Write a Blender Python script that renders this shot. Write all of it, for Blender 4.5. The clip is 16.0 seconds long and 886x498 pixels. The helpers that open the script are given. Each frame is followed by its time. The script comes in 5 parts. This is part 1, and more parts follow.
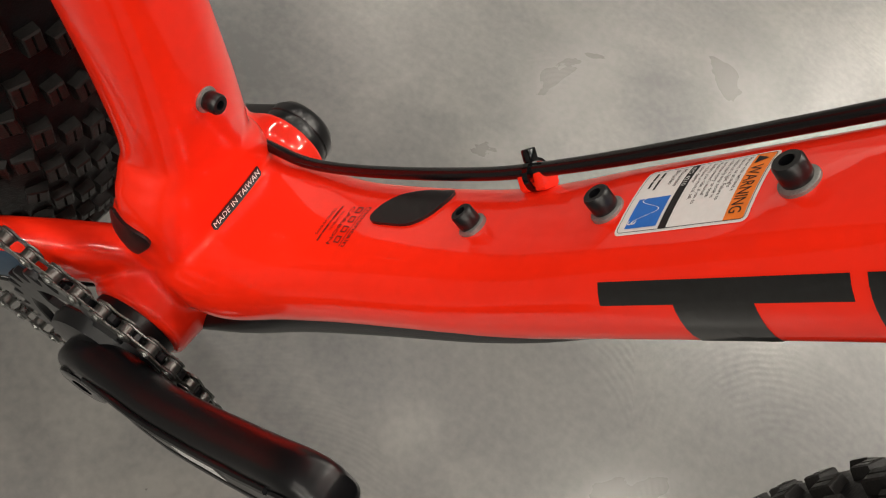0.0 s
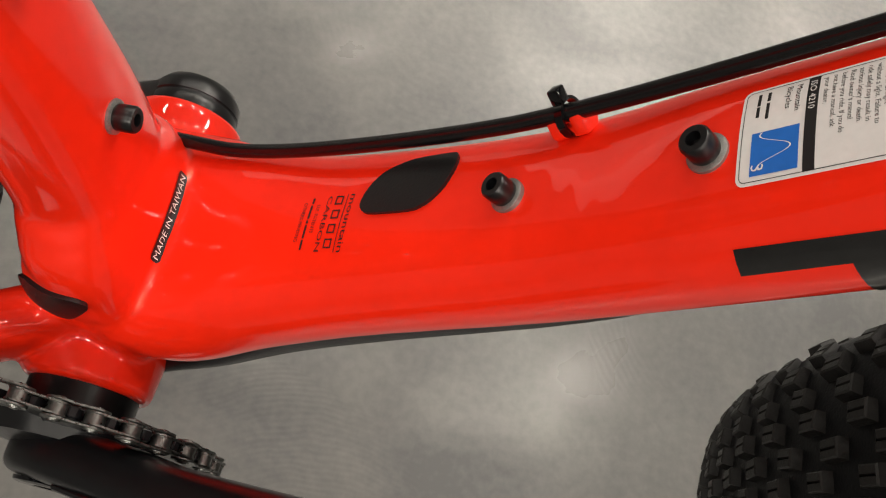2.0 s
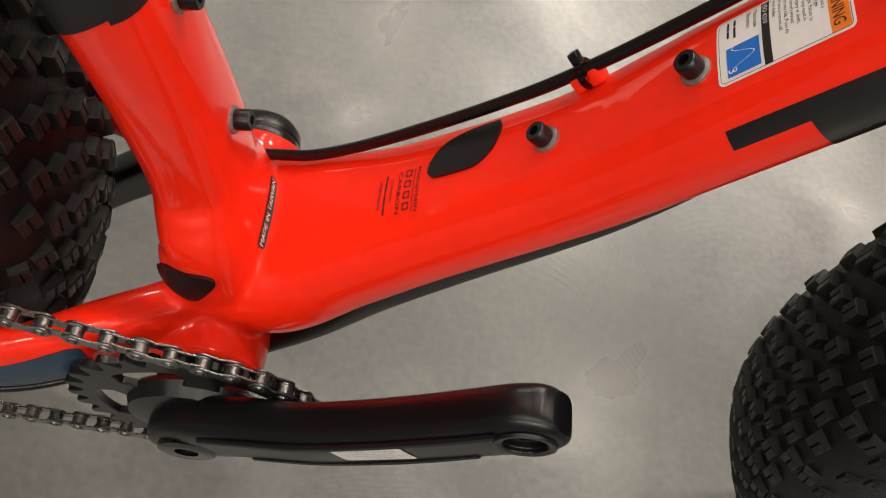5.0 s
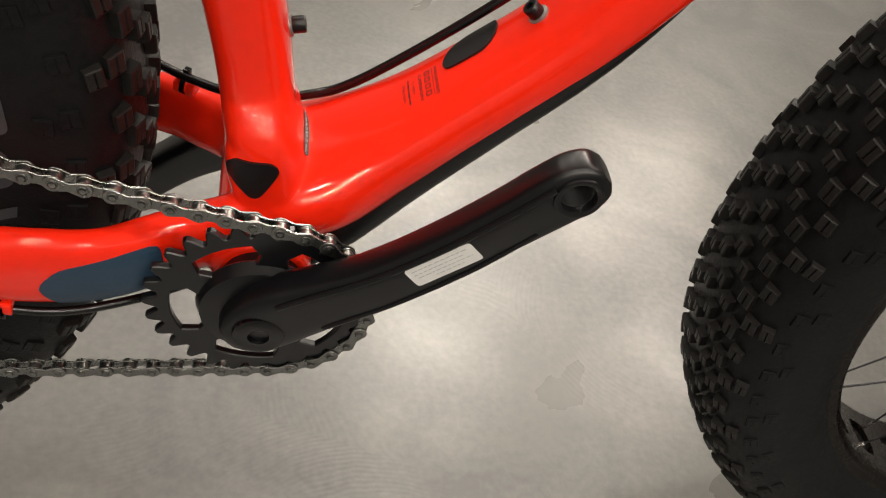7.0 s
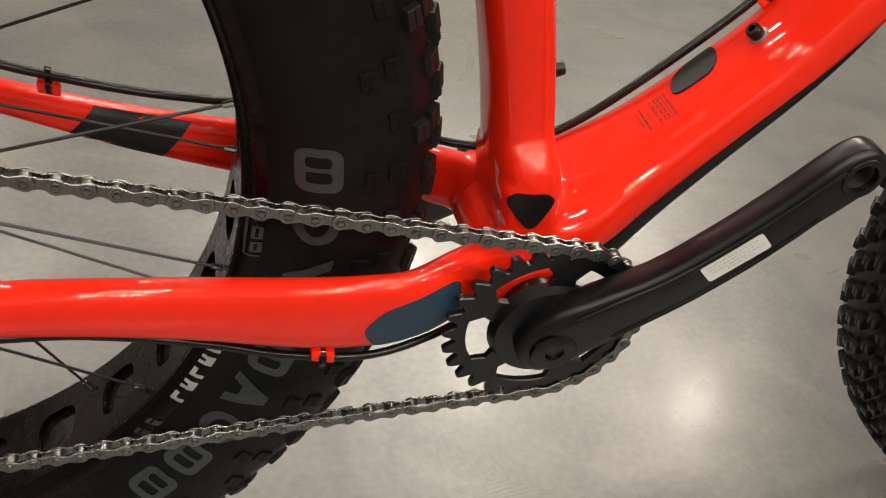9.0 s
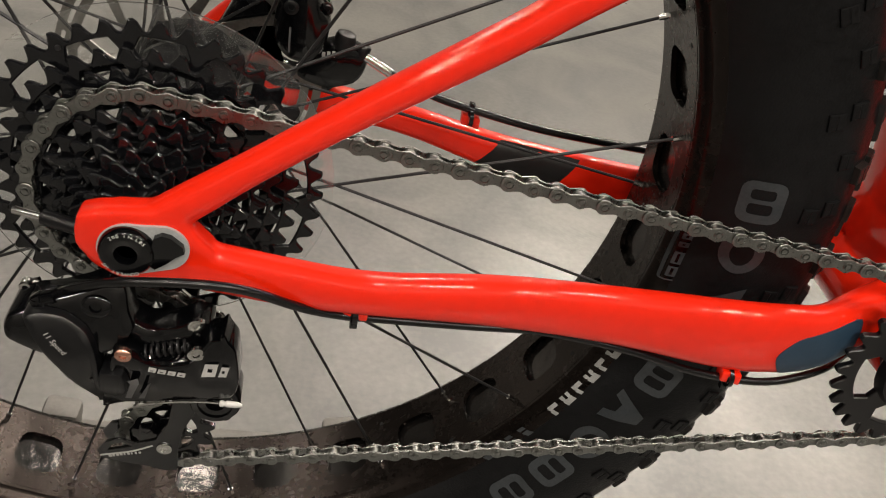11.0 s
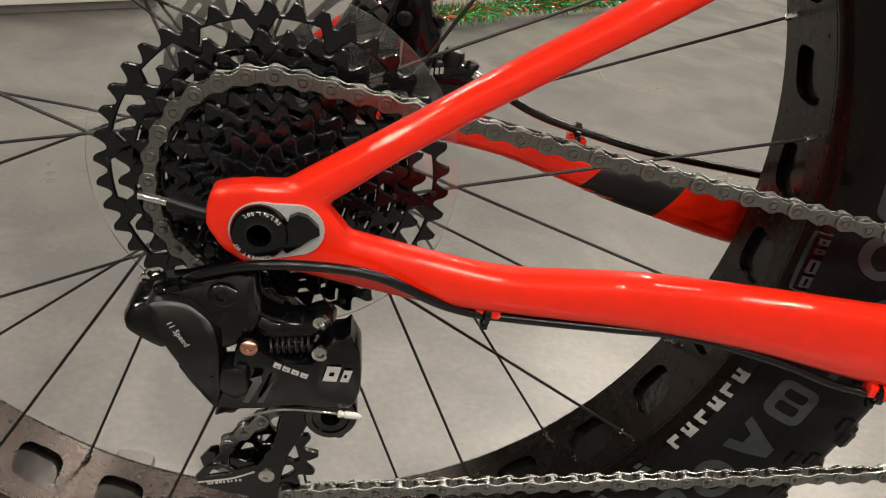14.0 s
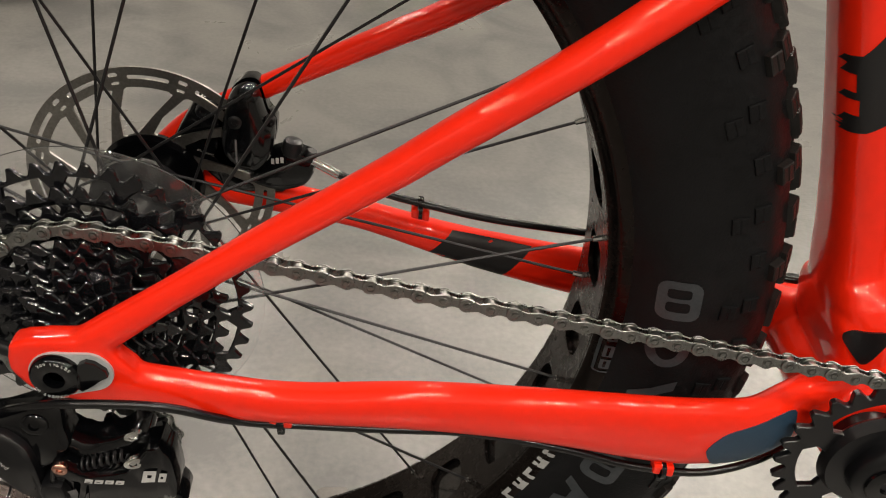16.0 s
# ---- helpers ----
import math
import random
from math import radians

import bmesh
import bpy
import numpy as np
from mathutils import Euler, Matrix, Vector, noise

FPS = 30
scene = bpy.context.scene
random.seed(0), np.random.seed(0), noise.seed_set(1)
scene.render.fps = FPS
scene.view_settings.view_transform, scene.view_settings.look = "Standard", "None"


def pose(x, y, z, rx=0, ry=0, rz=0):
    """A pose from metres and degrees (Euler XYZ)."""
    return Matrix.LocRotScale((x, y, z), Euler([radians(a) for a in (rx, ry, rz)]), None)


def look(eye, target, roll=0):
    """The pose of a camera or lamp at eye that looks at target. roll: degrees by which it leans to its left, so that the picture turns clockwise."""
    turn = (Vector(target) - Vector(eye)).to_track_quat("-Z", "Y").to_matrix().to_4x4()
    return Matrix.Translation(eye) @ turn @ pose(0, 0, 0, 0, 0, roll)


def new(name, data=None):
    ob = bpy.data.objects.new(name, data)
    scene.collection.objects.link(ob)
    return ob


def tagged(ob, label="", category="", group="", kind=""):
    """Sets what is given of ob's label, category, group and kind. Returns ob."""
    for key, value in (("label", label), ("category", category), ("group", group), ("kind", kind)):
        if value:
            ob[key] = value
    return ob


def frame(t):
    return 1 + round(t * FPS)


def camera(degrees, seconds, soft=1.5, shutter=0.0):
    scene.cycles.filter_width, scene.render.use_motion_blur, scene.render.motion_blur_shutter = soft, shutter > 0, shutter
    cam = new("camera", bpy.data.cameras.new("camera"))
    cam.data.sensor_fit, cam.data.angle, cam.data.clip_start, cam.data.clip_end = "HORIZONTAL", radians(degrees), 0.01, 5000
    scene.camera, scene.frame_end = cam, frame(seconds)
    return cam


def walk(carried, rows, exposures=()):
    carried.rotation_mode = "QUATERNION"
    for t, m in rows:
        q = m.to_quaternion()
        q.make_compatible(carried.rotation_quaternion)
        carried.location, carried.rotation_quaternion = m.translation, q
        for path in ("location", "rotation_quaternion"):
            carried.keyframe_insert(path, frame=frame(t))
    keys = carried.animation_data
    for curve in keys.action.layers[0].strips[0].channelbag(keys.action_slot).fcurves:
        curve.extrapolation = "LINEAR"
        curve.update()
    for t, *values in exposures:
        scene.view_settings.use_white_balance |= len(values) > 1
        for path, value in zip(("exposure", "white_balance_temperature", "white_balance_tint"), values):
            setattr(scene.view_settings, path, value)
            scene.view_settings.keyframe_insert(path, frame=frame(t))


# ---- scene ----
cam = camera(52.7, 16.0, soft=1.1)
PATH = [
    (0, (0.133, -0.156, 0.76), (0.01, 0.739, -1.024), 25.7),
    (0.5, (0.11, -0.15, 0.753), (0.105, 0.731, -1.042), 29.2),
    (1, (0.09, -0.147, 0.735), (0.232, 0.699, -1.071), 32.6),
    (1.5, (0.074, -0.132, 0.719), (0.325, 0.673, -1.095), 35.6),
    (2, (0.063, -0.121, 0.707), (0.376, 0.659, -1.108), 37.4),
    (2.5, (0.048, -0.115, 0.7), (0.375, 0.667, -1.111), 36.9),
    (3, (0.039, -0.108, 0.698), (0.369, 0.681, -1.11), 36.5),
    (3.5, (0.04, -0.108, 0.698), (0.384, 0.688, -1.104), 36.8),
    (4, (0.035, -0.114, 0.705), (0.379, 0.71, -1.084), 34.9),
    (4.5, (0.035, -0.154, 0.73), (0.354, 0.746, -1.027), 30.3),
    (5, (0.04, -0.204, 0.745), (0.318, 0.758, -0.986), 25.3),
    (5.2, (0.037, -0.234, 0.744), (0.295, 0.8, -0.949), 23.0),
    (7.3, (-0.054, -0.38, 0.695), (0.523, 0.945, -0.687), 21.3),
    (7.5, (-0.069, -0.374, 0.695), (0.54, 0.929, -0.694), 21.0),
    (8, (-0.075, -0.384, 0.673), (0.486, 1.014, -0.643), 15.0),
    (8.3, (-0.089, -0.393, 0.681), (0.433, 1.022, -0.633), 12.6),
    (8.5, (-0.114, -0.399, 0.673), (0.412, 1.057, -0.594), 12.3),
    (9, (-0.198, -0.405, 0.668), (0.381, 1.043, -0.584), 14.3),
    (9.5, (-0.252, -0.435, 0.662), (0.279, 1.074, -0.538), 14.0),
    (10, (-0.293, -0.435, 0.659), (0.124, 1.109, -0.543), 12.9),
    (10.2, (-0.311, -0.434, 0.66), (0.066, 1.116, -0.546), 12.4),
    (12.3, (-0.419, -0.444, 0.57), (-0.126, 1.273, -0.412), 12.6),
    (12.5, (-0.42, -0.444, 0.565), (-0.134, 1.284, -0.399), 12.4),
    (12.8, (-0.424, -0.444, 0.561), (-0.133, 1.294, -0.384), 12.2),
    (13, (-0.424, -0.443, 0.561), (-0.133, 1.296, -0.382), 12.1),
    (13.5, (-0.422, -0.448, 0.56), (-0.137, 1.292, -0.384), 11.7),
    (14, (-0.416, -0.446, 0.567), (-0.157, 1.297, -0.379), 11.0),
    (14.5, (-0.404, -0.447, 0.579), (-0.195, 1.292, -0.386), 9.5),
    (15, (-0.386, -0.452, 0.606), (-0.227, 1.263, -0.41), 8.0),
    (15.5, (-0.342, -0.446, 0.649), (-0.192, 1.227, -0.437), 7.8),
    (16, (-0.298, -0.432, 0.697), (-0.138, 1.208, -0.436), 7.8),
]
walk(cam, [(t, look(eye, target, roll)) for t, eye, target, roll in PATH], [(0, -0.22, 6250, 9), (1.5, -0.24, 6250, 9), (3, -0.30, 6450, 10), (5, -0.24, 6400, 10), (7.5, -0.02, 6450, 10), (10, 0.0, 6500, 10), (12.5, 0.10, 6500, 10), (14.5, 0.10, 6500, 10), (16, 0.06, 6500, 10)])


# ---- light ----
world = bpy.data.worlds.new("shop")
scene.world = world
world.use_nodes = True
bg = world.node_tree.nodes["Background"]
bg.inputs["Color"].default_value = (1.0, 0.97, 0.92, 1)
bg.inputs["Strength"].default_value = 0.07


def strip_lamp(x, y, z, length, power, turn=0):
    """A ceiling tube: a long narrow area lamp."""
    data = bpy.data.lights.new("ceiling_tube", "AREA")
    data.shape, data.size, data.size_y = "RECTANGLE", length, 0.10
    data.energy, data.color = power, (1.0, 0.90, 0.77)
    ob = new("ceiling_tube_light", data)
    ob.matrix_world = pose(x, y, z, 0, 0, turn)
    return ob


for tx, share in ((-2.6, 0.65), (-1.1, 0.65), (0.1, 0.6), (1.25, 1.75), (2.7, 1.6)):
    for ty, power in ((1.0, 8), (2.6, 22), (3.9, 31)):
        strip_lamp(tx, ty, 3.10, 0.42, power * share)
    for ty, power in ((-2.8, 33), (-0.9, 13)):
        strip_lamp(tx, ty, 3.10, 0.38, power)


# ---- materials ----
def material(name, color, rough=0.5, metal=0.0, vary=0.0, scale=60.0, bump=0.0, bump_scale=300.0, coat=0.0, rough_vary=0.0):
    """A principled surface with a broad and a fine variation and a fine relief."""
    m = bpy.data.materials.new(name)
    m.use_nodes = True
    nt = m.node_tree
    b = nt.nodes["Principled BSDF"]
    b.inputs["Base Color"].default_value = (*color, 1)
    b.inputs["Roughness"].default_value = rough
    b.inputs["Metallic"].default_value = metal
    b.inputs["Coat Weight"].default_value = coat
    b.inputs["Coat Roughness"].default_value = 0.015
    co = nt.nodes.new("ShaderNodeTexCoord")
    if vary:
        wide, fine, add, ramp, mix = (nt.nodes.new("ShaderNode" + k) for k in ("TexNoise", "TexNoise", "Math", "MapRange", "MixRGB"))
        wide.inputs["Scale"].default_value, fine.inputs["Scale"].default_value = scale, scale * 9
        add.operation = "ADD"
        nt.links.new(co.outputs["Object"], wide.inputs["Vector"])
        nt.links.new(co.outputs["Object"], fine.inputs["Vector"])
        nt.links.new(wide.outputs["Fac"], add.inputs[0])
        nt.links.new(fine.outputs["Fac"], add.inputs[1])
        ramp.inputs["From Min"].default_value, ramp.inputs["From Max"].default_value = 0.7, 1.3
        nt.links.new(add.outputs[0], ramp.inputs["Value"])
        nt.links.new(ramp.outputs[0], mix.inputs["Fac"])
        mix.inputs["Color1"].default_value = (*[c * (1 - vary) for c in color], 1)
        mix.inputs["Color2"].default_value = (*[min(1, c * (1 + vary)) for c in color], 1)
        nt.links.new(mix.outputs[0], b.inputs["Base Color"])
        if rough_vary:
            rr = nt.nodes.new("ShaderNodeMapRange")
            rr.inputs["From Min"].default_value, rr.inputs["From Max"].default_value = 0.7, 1.3
            rr.inputs["To Min"].default_value, rr.inputs["To Max"].default_value = rough - rough_vary, rough + rough_vary
            nt.links.new(add.outputs[0], rr.inputs["Value"])
            nt.links.new(rr.outputs[0], b.inputs["Roughness"])
    if bump:
        n, bp = nt.nodes.new("ShaderNodeTexNoise"), nt.nodes.new("ShaderNodeBump")
        n.inputs["Scale"].default_value, n.inputs["Detail"].default_value = bump_scale, 4
        bp.inputs["Strength"].default_value, bp.inputs["Distance"].default_value = bump, 0.001
        nt.links.new(co.outputs["Object"], n.inputs["Vector"])
        nt.links.new(n.outputs["Fac"], bp.inputs["Height"])
        nt.links.new(bp.outputs["Normal"], b.inputs["Normal"])
    return m


RED = material("gloss_red_paint", (0.95, 0.022, 0.004), 0.45, 0, 0.04, 14, coat=1.0)
RED.node_tree.nodes["Principled BSDF"].inputs["Specular IOR Level"].default_value = 0.10
BLACK = material("satin_black_alloy", (0.0040, 0.0042, 0.0052), 0.30, 0, 0.10, 40, 0.0, 900, rough_vary=0.025)
GLOSS = material("gloss_black_plastic", (0.0020, 0.0022, 0.0028), 0.095, 0, 0.2, 50, rough_vary=0.06)
RUBBER = material("tyre_rubber", (0.0050, 0.0052, 0.0060), 0.47, 0, 0.3, 30, 0.25, 700, rough_vary=0.1)
# Paler than the tyre rubber: the lit block tops are put into the colour.
KNOB = material("lit_tread_rubber", (0.0095, 0.0088, 0.0083), 0.46, 0, 0.35, 60, 0.2, 900, rough_vary=0.08)
for dark, gloss in ((RUBBER, 0.22), (KNOB, 0.40)):
    dark.node_tree.nodes["Principled BSDF"].inputs["Specular IOR Level"].default_value = gloss
PLUG = material("soft_black_rubber", (0.006, 0.0062, 0.007), 0.38, 0, 0.2, 60, 0.15, 1200)
CABLE = material("cable_housing", (0.004, 0.004, 0.0045), 0.25, 0, 0.2, 60)
STEEL = material("chain_steel", (0.24, 0.245, 0.235), 0.31, 1.0, 0.15, 90, 0.05, 600, rough_vary=0.1)
CHROME = material("bright_steel", (0.72, 0.72, 0.70), 0.16, 1.0, 0.1, 80)
DARKSTEEL = material("dark_spoke_steel", (0.03, 0.03, 0.032), 0.34, 0.6, 0.2, 80)
COG = material("black_cog_steel", (0.0050, 0.0054, 0.0066), 0.13, 0.0, 0.3, 60, 0.35, 130, coat=0.0, rough_vary=0.08)
RIM = material("anodised_rim", (0.029, 0.0235, 0.0215), 0.26, 0.95, 0.15, 25, 0.04, 500, rough_vary=0.06)
TAPE = material("rim_tape", (0.034, 0.032, 0.031), 0.15, 0.8, 0.4, 20, 1.0, 32)
WHITE = material("white_vinyl", (0.80, 0.80, 0.79), 0.35, 0, 0.04, 50)
BLUE = material("blue_vinyl", (0.02, 0.16, 0.62), 0.35, 0, 0.05, 50)
ORANGE = material("orange_vinyl", (0.90, 0.22, 0.02), 0.35, 0, 0.05, 50)
INK = material("black_vinyl", (0.010, 0.010, 0.011), 0.50, 0, 0.15, 60)
FLAKE = material("black_flake_decal", (0.0060, 0.0062, 0.0068), 0.28, 0.0, 0.5, 400, coat=1.0)
GREY = material("grey_letter_paint", (0.040, 0.046, 0.052), 0.32, 0, 0.2, 60)
PATCH = material("slate_blue_patch", (0.020, 0.048, 0.085), 0.40, 0, 0.1, 60)
RAW = material("grey_primer", (0.50, 0.52, 0.53), 0.5, 0.2, 0.1, 90)
INSERT = material("bare_aluminium_insert", (0.30, 0.30, 0.29), 0.42, 0.7, 0.25, 300)
STAND = material("grey_plastic", (0.20, 0.19, 0.18), 0.5, 0, 0.1, 40)


from mathutils.bvhtree import BVHTree


# ---- building helpers ----
def finish(bm, smooth=True, angle=40):
    bmesh.ops.recalc_face_normals(bm, faces=bm.faces)
    if smooth:
        for f in bm.faces:
            f.smooth = True
        for e in bm.edges:
            if len(e.link_faces) == 2 and e.calc_face_angle(0) > radians(angle):
                e.smooth = False
    return bm


def mesh_of(name, bm, mat, smooth=True, angle=40):
    finish(bm, smooth, angle)
    me = bpy.data.meshes.new(name)
    bm.to_mesh(me)
    bm.free()
    me.materials.append(mat)
    return me


def part(name, bm, mat, parent=None, label="", smooth=True, angle=40):
    ob = new(name, mesh_of(name, bm, mat, smooth, angle) if isinstance(bm, bmesh.types.BMesh) else bm)
    ob.parent = parent
    return tagged(ob, label)


def loft(bm, sections, count=32, closed_ends=True):
    """Skins superellipse sections: (centre, half width across, half height, side axis, up axis, power)."""
    rings = []
    for c, w, h, side, up, power in sections:
        ring = []
        for i in range(count):
            a = 2 * math.pi * i / count
            ca, sa = math.cos(a), math.sin(a)
            u = math.copysign(abs(ca) ** (2 / power), ca) * w
            v = math.copysign(abs(sa) ** (2 / power), sa) * h
            ring.append(bm.verts.new(Vector(c) + u * Vector(side) + v * Vector(up)))
        rings.append(ring)
    for a, b in zip(rings, rings[1:]):
        for i in range(count):
            bm.faces.new((a[i], a[(i + 1) % count], b[(i + 1) % count], b[i]))
    if closed_ends:
        bm.faces.new(rings[0][::-1])
        bm.faces.new(rings[-1])
    return bm


def spline(points, steps=8):
    """Catmull-Rom through rows of numbers."""
    p = [np.array(q, float) for q in points]
    p = [2 * p[0] - p[1], *p, 2 * p[-1] - p[-2]]
    out = []
    for a, b, c, d in zip(p, p[1:], p[2:], p[3:]):
        for i in range(steps):
            t = i / steps
            out.append(0.5 * (2 * b + (c - a) * t + (2 * a - 5 * b + 4 * c - d) * t * t + (3 * b - 3 * c + d - a) * t ** 3))
    out.append(p[-2])
    return out


def tube_loft(bm, rows, power=2.3, count=32, steps=6):
    """A tube through rows of (x, y, z, half width across the bike, half height)."""
    rows = spline(rows, steps)
    sections = []
    for i, r in enumerate(rows):
        a, b = rows[max(i - 1, 0)], rows[min(i + 1, len(rows) - 1)]
        way = Vector(b[:3] - a[:3]).normalized()
        side = Vector((0, 1, 0))
        side = (side - way * side.dot(way)).normalized()
        sections.append((Vector(r[:3]), float(r[3]), float(r[4]), side, way.cross(side), power))
    return loft(bm, sections, count)


def sweep(bm, points, radius, count=10, steps=6):
    pts = [Vector(p) for p in spline(points, steps)]
    up = Vector((0.13, 0.98, 0.1))
    sections = []
    for i, p in enumerate(pts):
        way = (pts[min(i + 1, len(pts) - 1)] - pts[max(i - 1, 0)]).normalized()
        side = (up - way * up.dot(way)).normalized()
        up = side
        sections.append((p, radius, radius, side, way.cross(side), 2))
    return loft(bm, sections, count)


def rod(bm, a, b, r, r2=None, count=12):
    a, b = Vector(a), Vector(b)
    way = (b - a).normalized()
    side = way.orthogonal().normalized()
    up = way.cross(side)
    return loft(bm, [(a, r, r, side, up, 2), (b, r2 or r, r2 or r, side, up, 2)], count)


def turned(bm, profile, centre, axis=(0, 1, 0), count=48, capped=True):
    """A solid of revolution: profile rows of (along the axis, radius)."""
    axis = Vector(axis).normalized()
    side = axis.orthogonal().normalized()
    up = axis.cross(side)
    return loft(bm, [(Vector(centre) + axis * s, max(r, 1e-5), max(r, 1e-5), side, up, 2) for s, r in profile], count, capped)


def ring_solid(bm, profile, centre, count=96):
    """A closed ring about the y axis: profile rows of (y, radius), joined end to end."""
    rings = []
    for i in range(count):
        a = 2 * math.pi * i / count
        rings.append([bm.verts.new((centre[0] + r * math.cos(a), centre[1] + y, centre[2] + r * math.sin(a))) for y, r in profile])
    n = len(profile)
    for i in range(count):
        a, b = rings[i], rings[(i + 1) % count]
        for j in range(n):
            bm.faces.new((a[j], a[(j + 1) % n], b[(j + 1) % n], b[j]))
    return bm


def plate(bm, outline, holes=(), thick=0.002, at=Matrix(), chamfer=0.0):
    """A flat plate in its local xz plane, from y = 0 to y = thick, with holes through it."""
    edges = []
    for loop in (outline, *holes):
        vs = [bm.verts.new((x, 0, z)) for x, z in loop]
        edges += [bm.edges.new((vs[i], vs[(i + 1) % len(vs)])) for i in range(len(vs))]
    made = bmesh.ops.triangle_fill(bm, use_beauty=True, edges=edges)["geom"]
    faces = [f for f in made if isinstance(f, bmesh.types.BMFace)]
    up = bmesh.ops.extrude_face_region(bm, geom=faces)["geom"]
    moved = [v for v in up if isinstance(v, bmesh.types.BMVert)]
    bmesh.ops.translate(bm, verts=moved, vec=(0, thick, 0))
    verts = {v for f in faces for v in f.verts} | set(moved)
    if chamfer:
        rim = [e for e in {e for v in verts for e in v.link_edges} if abs(e.verts[0].co.y) < 1e-7 and abs(e.verts[1].co.y) < 1e-7 and len(e.link_faces) == 2 and e.calc_face_angle(0) > 1.0]
        made = bmesh.ops.bevel(bm, geom=rim, offset=chamfer, segments=1, affect="EDGES", profile=0.5)
        verts = {v for v in verts if v.is_valid} | set(made["verts"])
    bmesh.ops.transform(bm, matrix=at, verts=list(verts))
    return bm


def circle(cx, cz, r, n=16, flip=False):
    pts = [(cx + r * math.cos(2 * math.pi * i / n), cz + r * math.sin(2 * math.pi * i / n)) for i in range(n)]
    return pts[::-1] if flip else pts


def box(bm, size, at=Matrix(), bevel=0.0):
    made = bmesh.ops.create_cube(bm, size=1.0, matrix=at @ Matrix.Diagonal((*size, 1)))
    if bevel:
        es = {e for v in made["verts"] for e in v.link_edges}
        bmesh.ops.bevel(bm, geom=list(es), offset=bevel, segments=2, affect="EDGES", profile=0.5)
    return bm


# ---- the room ----
def floor_material():
    """Sealed concrete: faint clouds, fingerprint-like trowel arcs and a few scuffs."""
    m = material("polished_concrete", (0.112, 0.111, 0.106), 0.30)
    nt = m.node_tree
    b = nt.nodes["Principled BSDF"]
    co0 = nt.nodes["Texture Coordinate"]
    cloud, speck, tone, tint, dull = (nt.nodes.new("ShaderNode" + k) for k in ("TexNoise", "TexNoise", "Math", "ValToRGB", "MapRange"))
    cloud.inputs["Scale"].default_value, cloud.inputs["Detail"].default_value, cloud.inputs["Distortion"].default_value = 6.0, 6.0, 0.7
    speck.inputs["Scale"].default_value, speck.inputs["Detail"].default_value = 120.0, 3.0
    nt.links.new(co0.outputs["Object"], cloud.inputs["Vector"])
    nt.links.new(co0.outputs["Object"], speck.inputs["Vector"])
    tone.operation, tone.inputs[1].default_value = "MULTIPLY_ADD", 0.35
    nt.links.new(speck.outputs["Fac"], tone.inputs[0])
    nt.links.new(cloud.outputs["Fac"], tone.inputs[2])
    # Cloud contrast in this tint also stands in for mottled floor sheen.
    tint.color_ramp.elements[0].position, tint.color_ramp.elements[1].position = 0.52, 0.84
    tint.color_ramp.elements[0].color = (0.078, 0.078, 0.077, 1)
    tint.color_ramp.elements[1].color = (0.158, 0.154, 0.144, 1)
    nt.links.new(tone.outputs[0], tint.inputs["Fac"])
    nt.links.new(tint.outputs["Color"], b.inputs["Base Color"])
    dull.inputs["From Min"].default_value, dull.inputs["From Max"].default_value = 0.30, 0.70
    dull.inputs["To Min"].default_value, dull.inputs["To Max"].default_value = 0.385, 0.265
    nt.links.new(cloud.outputs["Fac"], dull.inputs["Value"])
    nt.links.new(dull.outputs[0], b.inputs["Roughness"])
    b.inputs["Specular IOR Level"].default_value = 1.0
    co = nt.nodes["Texture Coordinate"]
    arcs, push, cells, away, fine, mix, bp = (nt.nodes.new("ShaderNode" + k) for k in ("Math", "TexNoise", "TexVoronoi", "Math", "TexNoise", "Math", "Bump"))
    cells.inputs["Scale"].default_value = 2.6
    cells.inputs["Randomness"].default_value = 1.0
    push.inputs["Scale"].default_value, push.inputs["Detail"].default_value = 12.0, 5.0
    nt.links.new(co.outputs["Object"], cells.inputs["Vector"])
    nt.links.new(co.outputs["Object"], push.inputs["Vector"])
    away.operation = "MULTIPLY_ADD"
    away.inputs[1].default_value = 520.0
    nt.links.new(cells.outputs["Distance"], away.inputs[0])
    wobble = nt.nodes.new("ShaderNodeMath")
    wobble.operation = "MULTIPLY"
    wobble.inputs[1].default_value = 26.0
    nt.links.new(push.outputs["Fac"], wobble.inputs[0])
    nt.links.new(wobble.outputs[0], away.inputs[2])
    arcs.operation = "SINE"
    nt.links.new(away.outputs[0], arcs.inputs[0])
    fine.inputs["Scale"].default_value, fine.inputs["Detail"].default_value = 3.5, 4.0
    nt.links.new(co.outputs["Object"], fine.inputs["Vector"])
    gate = nt.nodes.new("ShaderNodeMapRange")
    gate.inputs["From Min"].default_value, gate.inputs["From Max"].default_value = 0.48, 0.66
    nt.links.new(fine.outputs["Fac"], gate.inputs["Value"])
    mix.operation = "MULTIPLY"
    nt.links.new(arcs.outputs[0], mix.inputs[0])
    nt.links.new(gate.outputs[0], mix.inputs[1])
    bp.inputs["Strength"].default_value, bp.inputs["Distance"].default_value = 0.045, 0.0006
    nt.links.new(mix.outputs[0], bp.inputs["Height"])
    nt.links.new(bp.outputs["Normal"], b.inputs["Normal"])
    return m


FLOOR = floor_material()
WALL = material("unseen_wall_grey", (0.22, 0.215, 0.205), 0.6, 0, 0.05, 2)
WALLWHITE = material("white_board", (0.78, 0.77, 0.74), 0.4, 0, 0.04, 6)
DECK = material("dark_ceiling_paint", (0.05, 0.05, 0.05), 0.8, 0, 0.15, 3)


